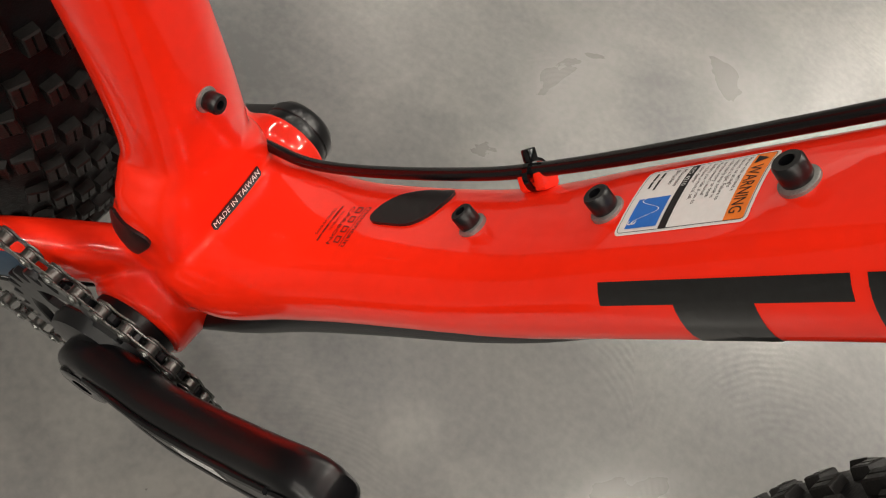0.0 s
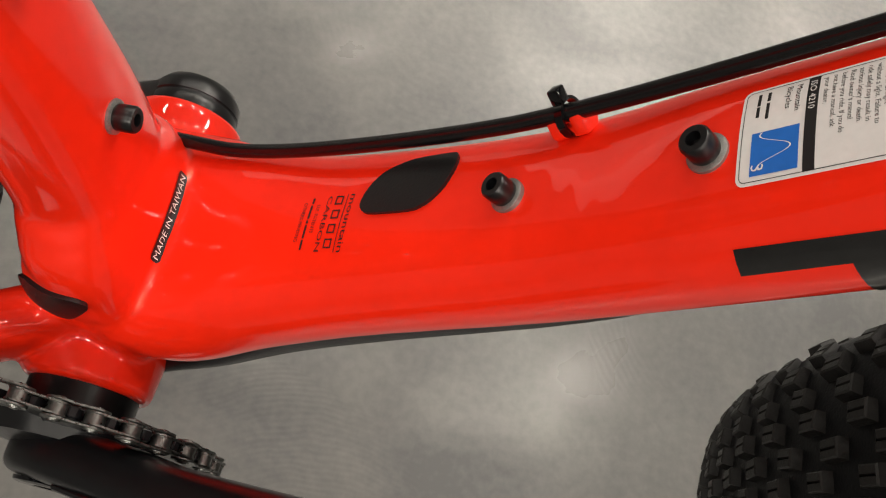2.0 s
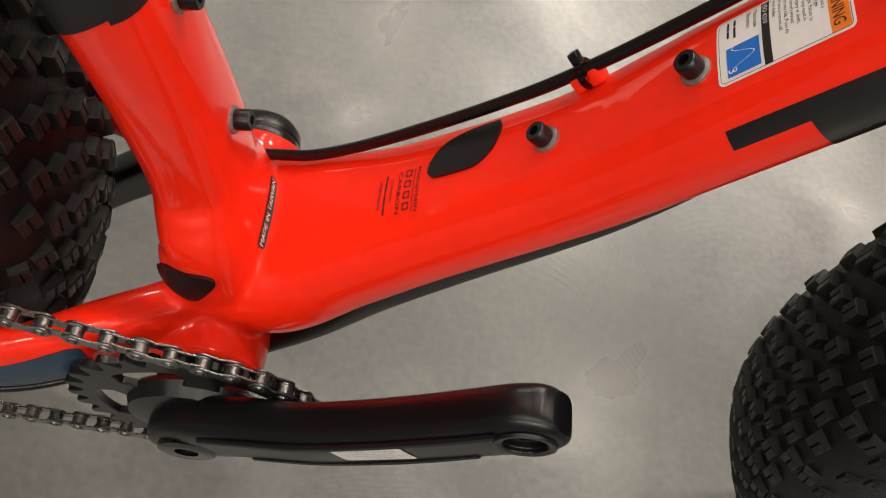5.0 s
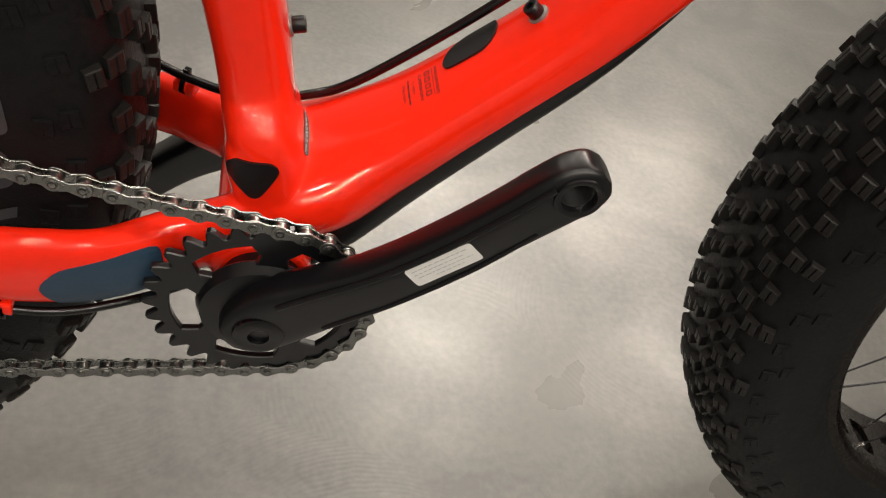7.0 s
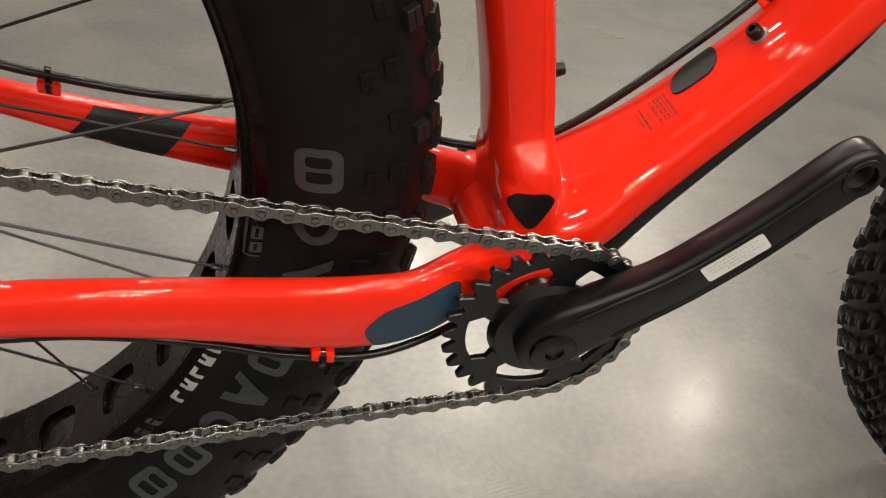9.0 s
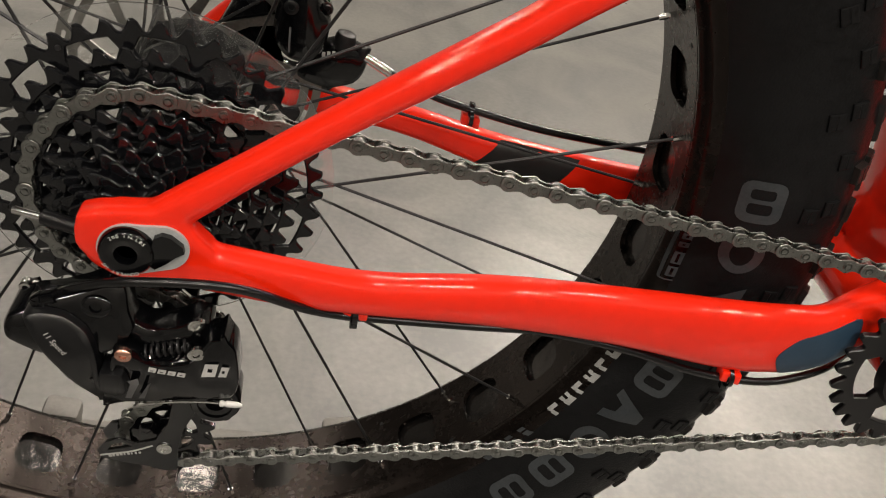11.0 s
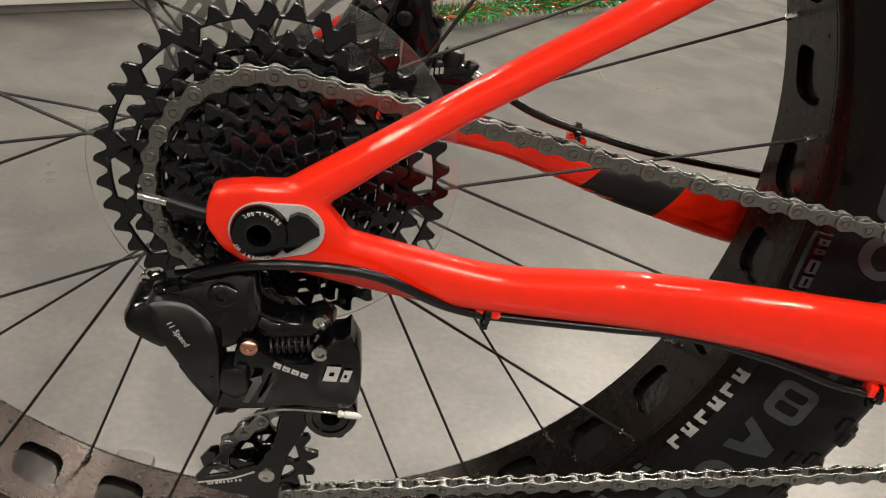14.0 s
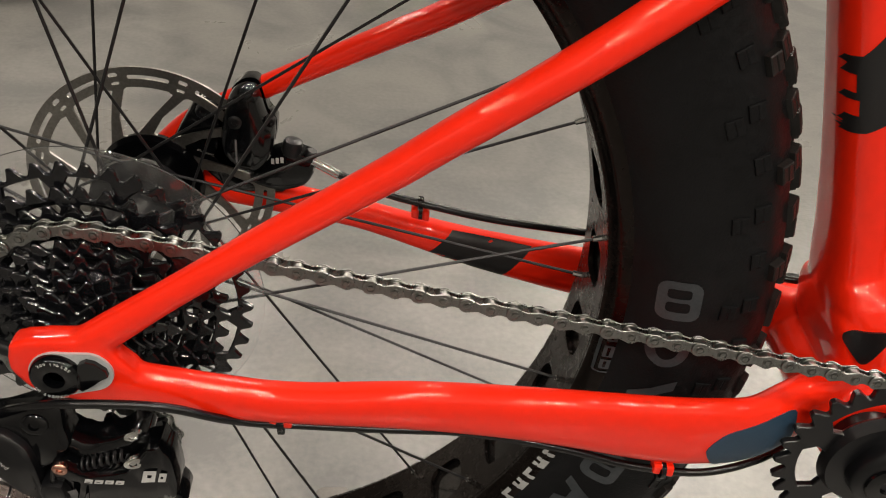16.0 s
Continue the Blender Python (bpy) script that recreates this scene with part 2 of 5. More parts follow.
def slab(name, size, centre, mat, label):
    bm = bmesh.new()
    box(bm, size)
    ob = part(name, bm, mat, None, label, smooth=False)
    ob.location = centre
    tagged(ob, category=name.split("_")[0], kind="structure")
    return ob


slab("floor", (9, 9, 0.1), (0, 1, -0.055), FLOOR, "polished grey concrete shop floor with swirl marks")
slab("ceiling", (9, 9, 0.1), (0, 1, 3.25), DECK, "dark painted shop ceiling")
# Walls out of view, toned down to keep reflections on the bike dark.
slab("wall_north", (9, 0.1, 3.2), (0, 5.55, 1.6), WALL, "plain unseen grey shop wall")
slab("wall_south", (9, 0.1, 3.2), (0, -3.55, 1.6), WALL, "plain unseen grey shop wall")
slab("wall_east", (0.1, 9, 3.2), (4.55, 1, 1.6), WALL, "plain unseen grey shop wall")
slab("wall_west", (0.1, 9, 3.2), (-4.55, 1, 1.6), WALL, "plain unseen grey shop wall")

# ---- the bicycle ----
BB = Vector((0, 0, 0.318))
AXLE = Vector((-0.4446, 0, 0.3784))
FRONT = Vector((0.6780, -0.0098, 0.3480))
bike = tagged(new("bicycle"), "gloss red carbon fat bike with black parts on the shop floor", "bicycle")
LEVEL = Matrix.Translation(AXLE) @ Matrix.Rotation(radians(-1.72), 4, "Y") @ Matrix.Translation(-AXLE)
bike.matrix_world = LEVEL


def build_frame():
    bm = bmesh.new()
    # bottom bracket shell
    turned(bm, [(-0.064, 0.0235), (-0.0635, 0.0255), (-0.045, 0.0265), (0.045, 0.0265), (0.0605, 0.0255), (0.061, 0.0235)], BB)
    # down tube
    tube_loft(bm, [(-0.005, 0, 0.335, 0.046, 0.024), (0.030, -0.0035, 0.351, 0.0465, 0.0225), (0.060, -0.0040, 0.376, 0.0380, 0.020), (0.090, -0.0028, 0.404, 0.0335, 0.0185),
                   (0.137, -0.0008, 0.4525, 0.0310, 0.018), (0.172, 0, 0.5045, 0.031, 0.018), (0.207, 0, 0.558, 0.030, 0.019), (0.29, 0, 0.685, 0.029, 0.021),
                   (0.380, 0, 0.825, 0.027, 0.024)], 2.5)
    # seat tube
    tube_loft(bm, [(0.004, -0.003, 0.340, 0.042, 0.0200), (-0.002, -0.006, 0.366, 0.0400, 0.0190), (-0.006, -0.0065, 0.381, 0.0390, 0.0190), (-0.0095, -0.004, 0.391, 0.0345, 0.0186), (-0.0122, -0.001, 0.404, 0.0300, 0.0186), (-0.0185, 0, 0.434, 0.0275, 0.0190),
                   (-0.036, 0, 0.498, 0.0255, 0.0190), (-0.083, 0, 0.645, 0.021, 0.018), (-0.139, 0, 0.82, 0.0175, 0.0175)], 2.7)
    # flat-sided foot of the seat tube
    tube_loft(bm, [(0.000, -0.004, 0.345, 0.0405, 0.0180), (-0.007, -0.006, 0.370, 0.0405, 0.0172), (-0.0095, -0.0058, 0.3835, 0.0365, 0.0165)], 4.5)
    # top tube and head tube, past the view
    tube_loft(bm, [(-0.12, 0, 0.77, 0.017, 0.017), (0.10, 0, 0.83, 0.018, 0.018), (0.35, 0, 0.905, 0.022, 0.024)], 2.2)
    tube_loft(bm, [(0.395, 0, 0.80, 0.027, 0.027), (0.355, 0, 0.93, 0.025, 0.025)], 2.0)
    # drive-side and far-side chainstays, from the bottom bracket to the dropout
    tube_loft(bm, [(0.0, -0.030, 0.330, 0.014, 0.020), (-0.040, -0.054, 0.333, 0.012, 0.0205), (-0.075, -0.073, 0.3315, 0.010, 0.0225), (-0.105, -0.0800, 0.3335, 0.0095, 0.0235),
                   (-0.135, -0.0825, 0.3365, 0.0095, 0.0225), (-0.200, -0.086, 0.3465, 0.0095, 0.0175), (-0.266, -0.090, 0.3535, 0.0095, 0.0145), (-0.330, -0.094, 0.3555, 0.009, 0.0115),
                   (-0.370, -0.0965, 0.3605, 0.0085, 0.0125), (-0.420, -0.0995, 0.371, 0.008, 0.013)], 2.6)
    tube_loft(bm, [(0.0, 0.030, 0.328, 0.014, 0.020), (-0.040, 0.054, 0.325, 0.012, 0.0205), (-0.075, 0.071, 0.321, 0.010, 0.0205), (-0.148, 0.080, 0.3245, 0.0095, 0.0190),
                   (-0.200, 0.083, 0.3325, 0.0095, 0.0160), (-0.250, 0.086, 0.3425, 0.0095, 0.0125), (-0.310, 0.091, 0.3562, 0.009, 0.0100), (-0.370, 0.0955, 0.3640, 0.0085, 0.0110), (-0.420, 0.0995, 0.371, 0.008, 0.012)], 2.6)
    for s in (-1, 1):
        # seatstay: the far one runs a little flatter
        rise = (0.384, 0.402, 0.4235, 0.4530, 0.4920, 0.5115, 0.5555, 0.5970, 0.6370) if s < 0 else (0.388, 0.414, 0.4345, 0.4585, 0.4890, 0.5030, 0.5420, 0.5880, 0.6370)
        tube_loft(bm, [(x, s * y, z, w, h) for (x, y, w, h), z in zip(((-0.446, 0.0995, 0.0075, 0.0085), (-0.420, 0.098, 0.008, 0.0090), (-0.390, 0.095, 0.008, 0.0076), (-0.3475, 0.091, 0.0085, 0.0074), (-0.290, 0.088, 0.009, 0.0080),
                                                                       (-0.263, 0.086, 0.009, 0.0084), (-0.200, 0.080, 0.010, 0.0092), (-0.140, 0.062, 0.011, 0.0105), (-0.078, 0.018, 0.014, 0.0130)), rise)], 2.4)
        # dropout
        at = Matrix.Translation((0, s * 0.0995 - 0.007, 0))
        if s < 0:
            plate(bm, [(-0.4655, 0.3965), (-0.4672, 0.3900), (-0.4675, 0.3800), (-0.4600, 0.3690), (-0.4500, 0.3630), (-0.430, 0.3605), (-0.410, 0.3610), (-0.4075, 0.382), (-0.418, 0.394), (-0.436, 0.4015), (-0.4560, 0.3995)], (), 0.014, at)
        else:
            plate(bm, [(-0.452, 0.3900), (-0.456, 0.380), (-0.454, 0.370), (-0.446, 0.362), (-0.430, 0.3590), (-0.410, 0.360), (-0.4075, 0.382), (-0.418, 0.402), (-0.436, 0.404)], (), 0.014, at)
    bmesh.ops.recalc_face_normals(bm, faces=bm.faces)
    rough = new("rough_frame", mesh_of("rough_frame", bm, RED))
    mod = rough.modifiers.new("blend", "REMESH")
    mod.mode, mod.voxel_size, mod.use_smooth_shade = "VOXEL", 0.0016, True
    soft = rough.modifiers.new("soft", "SMOOTH")
    soft.factor, soft.iterations = 0.5, 14
    bpy.context.view_layer.update()
    me = bpy.data.meshes.new_from_object(rough.evaluated_get(bpy.context.evaluated_depsgraph_get()))
    me.name = "frame"
    bpy.data.objects.remove(rough)
    me.polygons.foreach_set("use_smooth", [True] * len(me.polygons))
    me.materials.clear()
    me.materials.append(RED)
    return part("frame", me, RED, bike)


frame_part = build_frame()


# tyres
def tyre_shell(centre):
    bm = bmesh.new()
    half = [(0.0390, 0.2905), (0.0418, 0.2945), (0.0480, 0.301), (0.0545, 0.315), (0.0575, 0.332), (0.0575, 0.347), (0.0540, 0.360), (0.0460, 0.3705), (0.0310, 0.3765), (0.0120, 0.3790)]
    outer = [(-y, r) for y, r in half] + [(y, r) for y, r in half[::-1]]
    inner = [(0.036, 0.293), (0.050, 0.330), (0.0, 0.370), (-0.050, 0.330), (-0.036, 0.293)]
    return ring_solid(bm, outer + inner, centre, 120)


def knob_mesh(w, l, h, slant=0.80):
    """A tread block with a shallow sipe along it: w across, l along the tyre, h high, on its base."""
    bm = bmesh.new()
    four = ((-1, -1), (1, -1), (1, 1), (-1, 1))
    low = [bm.verts.new((sx * w / 2 * 1.06, sy * l / 2 * 1.06, -0.002)) for sx, sy in four]
    mid = [bm.verts.new((sx * w / 2 * 0.97, sy * l / 2 * 0.97, h * 0.86)) for sx, sy in four]
    top = [bm.verts.new((sx * w / 2 * slant, sy * l / 2 * slant, h)) for sx, sy in four]
    for a, b in ((low, mid), (mid, top)):
        for i in range(4):
            bm.faces.new((a[i], a[(i + 1) % 4], b[(i + 1) % 4], b[i]))
    g, deep = w * 0.07, h * 0.30
    lip = [bm.verts.new((x, sy * l / 2 * slant * 0.98, h - z)) for x, z in ((-g, 0), (0, deep), (g, 0)) for sy in (-1, 1)]
    bm.faces.new((top[0], lip[0], lip[1], top[3]))
    bm.faces.new((lip[0], lip[2], lip[3], lip[1]))
    bm.faces.new((lip[2], lip[4], lip[5], lip[3]))
    bm.faces.new((lip[4], top[1], top[2], lip[5]))
    return bm


def tread(centre, shell, near):
    """Rows of blocks round a tyre. near(angle): whether a block lies on the stretch nearest the camera."""
    kinds = [mesh_of("knob", knob_mesh(w, l, h), KNOB if h > 0.002 else RUBBER, False) for w, l, h in ((0.0092, 0.0115, 0.0050), (0.0090, 0.0105, 0.0050), (0.0100, 0.0130, 0.0048), (0.0102, 0.0112, 0.0038), (0.0090, 0.0095, 0.0012), (0.0085, 0.0105, 0.0030))]
    rest = bmesh.new()
    rows = []
    for e, half in ((1, 0.0), (-1, 0.5)):
        rows += [(e * 0.0068, 0.3796, e * 3, half, 0, 76), (e * 0.0190, 0.3786, e * 10, half + 0.30, 1, 76), (e * 0.0315, 0.3764, e * 22, half + 0.66, 2, 76), (e * 0.0415, 0.3727, e * 36, half + 0.16, 3, 76),
                 (e * 0.0505, 0.3662, e * 56, half + 0.30, 5, 38), (e * 0.0558, 0.3545, e * 78, half + 0.45, 4, 76), (e * 0.0574, 0.3430, e * 87, half + 0.9, 4, 38)]
    for y, r, tip, phase, kind, count in rows:
        for i in range(count):
            a = 2 * math.pi * (i + phase) / count
            m = Matrix.Translation((centre[0] + r * math.cos(a), centre[1] + y, centre[2] + r * math.sin(a)))
            radial = Matrix.Rotation(math.pi / 2 - a, 4, "Y") @ Matrix.Rotation(-radians(tip), 4, "X") @ Matrix.Rotation(math.pi / 2, 4, "Z") @ Matrix.Rotation(random.uniform(-0.08, 0.08), 4, "Z")
            if near(a, y):
                ob = new("knob", kinds[kind])
                ob.parent = shell
                ob.matrix_basis = m @ radial
            else:
                sub = bmesh.new()
                sub.from_mesh(kinds[kind])
                bmesh.ops.transform(sub, matrix=m @ radial, verts=sub.verts)
                tmp = bpy.data.meshes.new("tmp")
                sub.to_mesh(tmp)
                sub.free()
                rest.from_mesh(tmp)
                bpy.data.meshes.remove(tmp)
    return part("tread", rest, KNOB, shell, smooth=False)


def rim_mesh(centre):
    """Two flanges and a bed with a rounded window between each pair of spokes."""
    bm = bmesh.new()
    for e in (-1, 1):
        prof = [(e * 0.0405, 0.2960), (e * 0.0405, 0.2880), (e * 0.0385, 0.2845), (e * 0.0345, 0.2830), (e * 0.0325, 0.2802), (e * 0.0300, 0.2802), (e * 0.0300, 0.2832), (e * 0.0375, 0.2890), (e * 0.0385, 0.2960)]
        ring_solid(bm, prof, centre, 144)
    r, half = 0.280, math.pi / SPOKES
    edge = [(-half * r + 2 * half * r * i / 8, -0.0302) for i in range(9)] + [(half * r - 2 * half * r * i / 8, 0.0302) for i in range(9)]
    hole = []
    for i in range(28):
        a = 2 * math.pi * i / 28
        c, d = math.cos(a), math.sin(a)
        hole.append((0.0150 * math.copysign(abs(c) ** 0.6, c), 0.0160 * math.copysign(abs(d) ** 0.6, d)))
    seg = bmesh.new()
    plate(seg, edge, [hole[::-1]], 0.0032)
    flat = bpy.data.meshes.new("flat")
    seg.to_mesh(flat)
    seg.free()
    for k in range(SPOKES):
        mid = rim_angle(k + 0.5)
        have = len(bm.verts)
        bm.from_mesh(flat)
        bm.verts.ensure_lookup_table()
        for v in bm.verts[have:]:
            x, t, y = v.co
            a = mid + x / r
            v.co = (centre[0] + (r + t) * math.cos(a), centre[1] + y, centre[2] + (r + t) * math.sin(a))
    bpy.data.meshes.remove(flat)
    return bm


SPOKES = 32


def rim_angle(k):
    return 2 * math.pi * k / SPOKES - radians(2.65)


def wheel(name, centre, flange, near, label):
    hub = bmesh.new()
    turned(hub, [(-0.098, 0.010), (-0.07, 0.012), (-0.068, 0.016), (flange[0] - 0.004, 0.018), (flange[0] - 0.003, 0.032), (flange[0] + 0.001, 0.032), (flange[0] + 0.003, 0.020), (0, 0.017), (flange[1] - 0.003, 0.020), (flange[1] - 0.001, 0.032), (flange[1] + 0.003, 0.032), (flange[1] + 0.004, 0.020), (0.098, 0.010)], centre, count=32)
    hub_part = part(name, hub, BLACK, bike, label)
    shell = part(name.replace("wheel", "tyre"), tyre_shell(centre), RUBBER, bike, "wide knobbly black fat bike tyre with grey sidewall marks")
    tread(centre, shell, near)
    rim = part("rim", rim_mesh(centre), RIM, hub_part, "wide black anodised rim with cut-outs")
    strip = bmesh.new()
    ring_solid(strip, [(-0.034, 0.2845), (0.034, 0.2845), (0.034, 0.2853), (-0.034, 0.2853)], centre, 144)
    part("rim_tape", strip, TAPE, hub_part, "crumpled shiny dark rim strip")
    for k in range(SPOKES):
        side = -1 if k % 2 else 1
        a = rim_angle(k)
        swing = radians(55) * (1 if (k // 2) % 2 == 0 else -1) * (1 if k % 2 == 0 else -1)
        y0 = flange[0] if side < 0 else flange[1]
        p0 = Vector((centre[0] + 0.030 * math.cos(a + swing), centre[1] + y0, centre[2] + 0.030 * math.sin(a + swing)))
        rad = Vector((math.cos(a), 0, math.sin(a)))
        p1 = Vector((centre[0], centre[1] + side * 0.019, centre[2])) + rad * 0.2815
        way = (p1 - p0).normalized()
        sp = bmesh.new()
        rod(sp, p0, p1 - way * 0.006, 0.00095, count=6)
        part("spoke", sp, DARKSTEEL, hub_part)
        nip = bmesh.new()
        rod(nip, p1 - way * 0.0075, p1 + way * 0.001, 0.0017, 0.0020, 8)
        part("nipple", nip, CHROME, hub_part)
        # Dark disc on the bed stands in for the shade inside a small hole.
        spot = bmesh.new()
        mid = Vector((centre[0], centre[1] - side * 0.021, centre[2])) + rad * 0.2802
        rod(spot, mid - rad * 0.0003, mid + rad * 0.0004, 0.0016, count=10)
        part("drain_hole", spot, RUBBER, rim)
    return hub_part, shell, rim


def near_rear(a, y):
    a = (a + math.pi) % (2 * math.pi) - math.pi
    return -1.2 < a < 0.75 and y < 0.04


def near_front(a, y):
    a = a % (2 * math.pi)
    return 2.25 < a < 4.1 and y < 0.04


rear_wheel, rear_tyre, rear_rim = wheel("rear_wheel", AXLE, (-0.030, 0.052), near_rear, "rear wheel hub with black spokes")
front_wheel, front_tyre, front_rim = wheel("front_wheel", FRONT, (-0.040, 0.040), near_front, "front wheel hub with black spokes")

# fork, past the view
fork = bmesh.new()
for s in (-1, 1):
    tube_loft(fork, [(FRONT.x, s * 0.072, FRONT.z, 0.010, 0.014), (0.57, s * 0.075, 0.56, 0.013, 0.018), (0.45, s * 0.070, 0.755, 0.016, 0.022), (0.405, s * 0.02, 0.80, 0.02, 0.022)])
part("fork", fork, RED, bike)


# ---- crank, chainring, chain ----
RINGY, COGY = -0.0805, -0.0600
PEDAL = Vector((0.122, 0, 0.446))
ARM = (PEDAL - BB).normalized()
ARM_UP = Vector((-ARM.z, 0, ARM.x))


def gear_outline(teeth, pitch=0.0127, tip=0.0030, root=0.0035, scale=1.0, skew=0.0):
    r = pitch / (2 * math.sin(math.pi / teeth)) * scale
    pts = []
    for i in range(teeth):
        a0 = 2 * math.pi * i / teeth
        w = 2 * math.pi / teeth
        for f, h in ((-0.50, -root), (-0.41, -root * 0.92), (-0.33, -root * 0.62), (-0.26, -root * 0.22), (-0.17, tip * 0.5), (-0.08 + skew, tip), (0.08 + skew, tip), (0.17, tip * 0.5), (0.26, -root * 0.22), (0.33, -root * 0.62), (0.41, -root * 0.92)):
            a = a0 + f * w
            pts.append(((r + h) * math.cos(a), (r + h) * math.sin(a)))
    return pts


def arc_slot(r0, r1, a0, a1, n=8):
    """A rounded kidney between two radii and two angles."""
    mid, half = (r0 + r1) / 2, (r1 - r0) / 2
    pts = [(r1, a0 + (a1 - a0) * i / n) for i in range(n + 1)]
    pts += [(mid, a1 + half * 0.55 / mid)]
    pts += [(r0, a1 - (a1 - a0) * i / n) for i in range(n + 1)]
    pts += [(mid, a0 - half * 0.55 / mid)]
    return [(r * math.cos(a), r * math.sin(a)) for r, a in pts][::-1]


def turn_pts(pts, deg):
    c, s = math.cos(radians(deg)), math.sin(radians(deg))
    return [(c * x - s * z, s * x + c * z) for x, z in pts]


def crank_arm(side, way, up, label, inward=0.0):
    """One crank arm with its boss and pedal eye. side: -1 the drive side."""
    bm = bmesh.new()
    rows = [(-0.019, 0.000, 0.006, 0.0905, 0.0075), (-0.014, 0.000, 0.0140, 0.0905, 0.0092), (0.000, 0.000, 0.0195, 0.0910, 0.0098), (0.018, -0.0005, 0.0200, 0.0920, 0.0105), (0.040, -0.0030, 0.0175, 0.0940, 0.0110),
            (0.070, -0.0062, 0.0152, 0.0980, 0.0105), (0.105, -0.0065, 0.0142, 0.1005, 0.0102), (0.140, -0.0043, 0.0140, 0.1028, 0.0100), (0.168, -0.0018, 0.0150, 0.1046, 0.0097), (0.180, -0.0015, 0.0146, 0.1049, 0.0095), (0.188, -0.0015, 0.0110, 0.1049, 0.0088), (0.1915, -0.0015, 0.0050, 0.1049, 0.0070)]
    sections = []
    for s, n, hn, y, hy in [[float(v) for v in r] for r in spline(rows, 4)]:
        sections.append((BB + way * s + up * n + Vector((0, side * y, 0)), hy, hn, Vector((0, 1, 0)), up, 3.6))
    loft(bm, sections, 36)
    solid = new("rough_arm", mesh_of("rough_arm", bm, BLACK))
    drill = bmesh.new()
    rod(drill, BB + way * 0.177 - up * 0.0015 + Vector((0, side * 0.080, 0)), BB + way * 0.177 - up * 0.0015 + Vector((0, side * 0.130, 0)), 0.0078, count=28)
    tool = new("drill", mesh_of("drill", drill, BLACK))
    cut = solid.modifiers.new("eye", "BOOLEAN")
    cut.operation, cut.object, cut.solver = "DIFFERENCE", tool, "EXACT"
    bpy.context.view_layer.update()
    me = bpy.data.meshes.new_from_object(solid.evaluated_get(bpy.context.evaluated_depsgraph_get()))
    bpy.data.objects.remove(solid)
    bpy.data.objects.remove(tool)
    drilled = bmesh.new()
    drilled.from_mesh(me)
    bpy.data.meshes.remove(me)
    bmesh.ops.triangulate(drilled, faces=[f for f in drilled.faces if len(f.verts) > 4])
    arm = part("crank_arm", drilled, BLACK, bike, label)
    arm.location.y -= side * inward
    ridge = bmesh.new()
    path = [BB + way * s + up * (n + o) + Vector((0, side * (y + hy - 0.0003), 0)) for s, n, o, y, hy in ((0.022, -0.001, 0.0128, 0.0922, 0.0104), (0.045, -0.003, 0.0122, 0.0946, 0.0108), (0.075, -0.006, 0.0112, 0.0984, 0.0103), (0.110, -0.0065, 0.0106, 0.1008, 0.0101), (0.145, -0.004, 0.0102, 0.1031, 0.0099), (0.172, -0.0015, 0.0104, 0.1047, 0.0096))]
    sweep(ridge, path, 0.0016, 8)
    part("ridge", ridge, BLACK, arm)
    ridge = bmesh.new()
    path = [BB + way * s + up * (n - o) + Vector((0, side * (y + hy - 0.0006), 0)) for s, n, o, y, hy in ((0.030, -0.002, 0.0118, 0.0930, 0.0106), (0.050, -0.004, 0.0108, 0.0955, 0.0107), (0.075, -0.006, 0.0098, 0.0984, 0.0104), (0.110, -0.0065, 0.0092, 0.1008, 0.0102), (0.135, -0.0046, 0.0088, 0.1025, 0.0100), (0.152, -0.003, 0.0080, 0.1036, 0.0098))]
    sweep(ridge, path, 0.0014, 8)
    part("ridge", ridge, BLACK, arm)
    cap = bmesh.new()
    turned(cap, [(0.0, 0.0135), (0.0015, 0.0130), (0.0020, 0.0115), (0.0020, 0.0055), (-0.004, 0.0050), (-0.004, 0.0001)], BB + Vector((0, side * 0.1005, 0)), (0, side, 0), 32)
    part("axle_bolt", cap, GLOSS, arm)
    eye = bmesh.new()
    turned(eye, [(-0.0005, 0.0112), (0.0006, 0.0108), (0.0008, 0.0098), (0.0002, 0.0082), (-0.0016, 0.0077)], BB + way * 0.177 - up * 0.0015 + Vector((0, side * 0.1144, 0)), (0, side, 0), 32, False)
    part("pedal_eye", eye, BLACK, arm)
    thread = bmesh.new()
    turned(thread, [(-0.0075 + 0.00045 * k, 0.0078 if k % 2 else 0.0071) for k in range(34)], BB + way * 0.177 - up * 0.0015 + Vector((0, side * 0.1035, 0)), (0, side, 0), 28, False)
    part("pedal_thread", thread, DARKSTEEL, arm)
    return arm


drive_arm = crank_arm(-1, ARM, ARM_UP, "satin black crank arm with no pedal fitted")
crank_arm(1, -ARM, -ARM_UP, "satin black crank arm with no pedal fitted", 0.024)

spider = bmesh.new()
turned(spider, [(0.006, 0.020), (0.004, 0.030), (-0.003, 0.0325), (-0.006, 0.030), (-0.008, 0.022)], BB + Vector((0, -0.083, 0)), (0, -1, 0), 40)
rod(spider, BB + Vector((0, -0.080, 0)), BB + Vector((0, -0.060, 0)), 0.0215, count=32)
part("spindle_collar", spider, BLACK, bike)
spider = bmesh.new()
turned(spider, [(0.0555, 0.0150), (0.0562, 0.0175), (0.0585, 0.0192), (0.0630, 0.0200), (0.0672, 0.0201), (0.0677, 0.0197), (0.0684, 0.0197), (0.0689, 0.0201), (0.0740, 0.0196), (0.0780, 0.0170), (0.0795, 0.0130)], BB, (0, 1, 0), 48)
part("spindle_collar", spider, BLACK, bike)

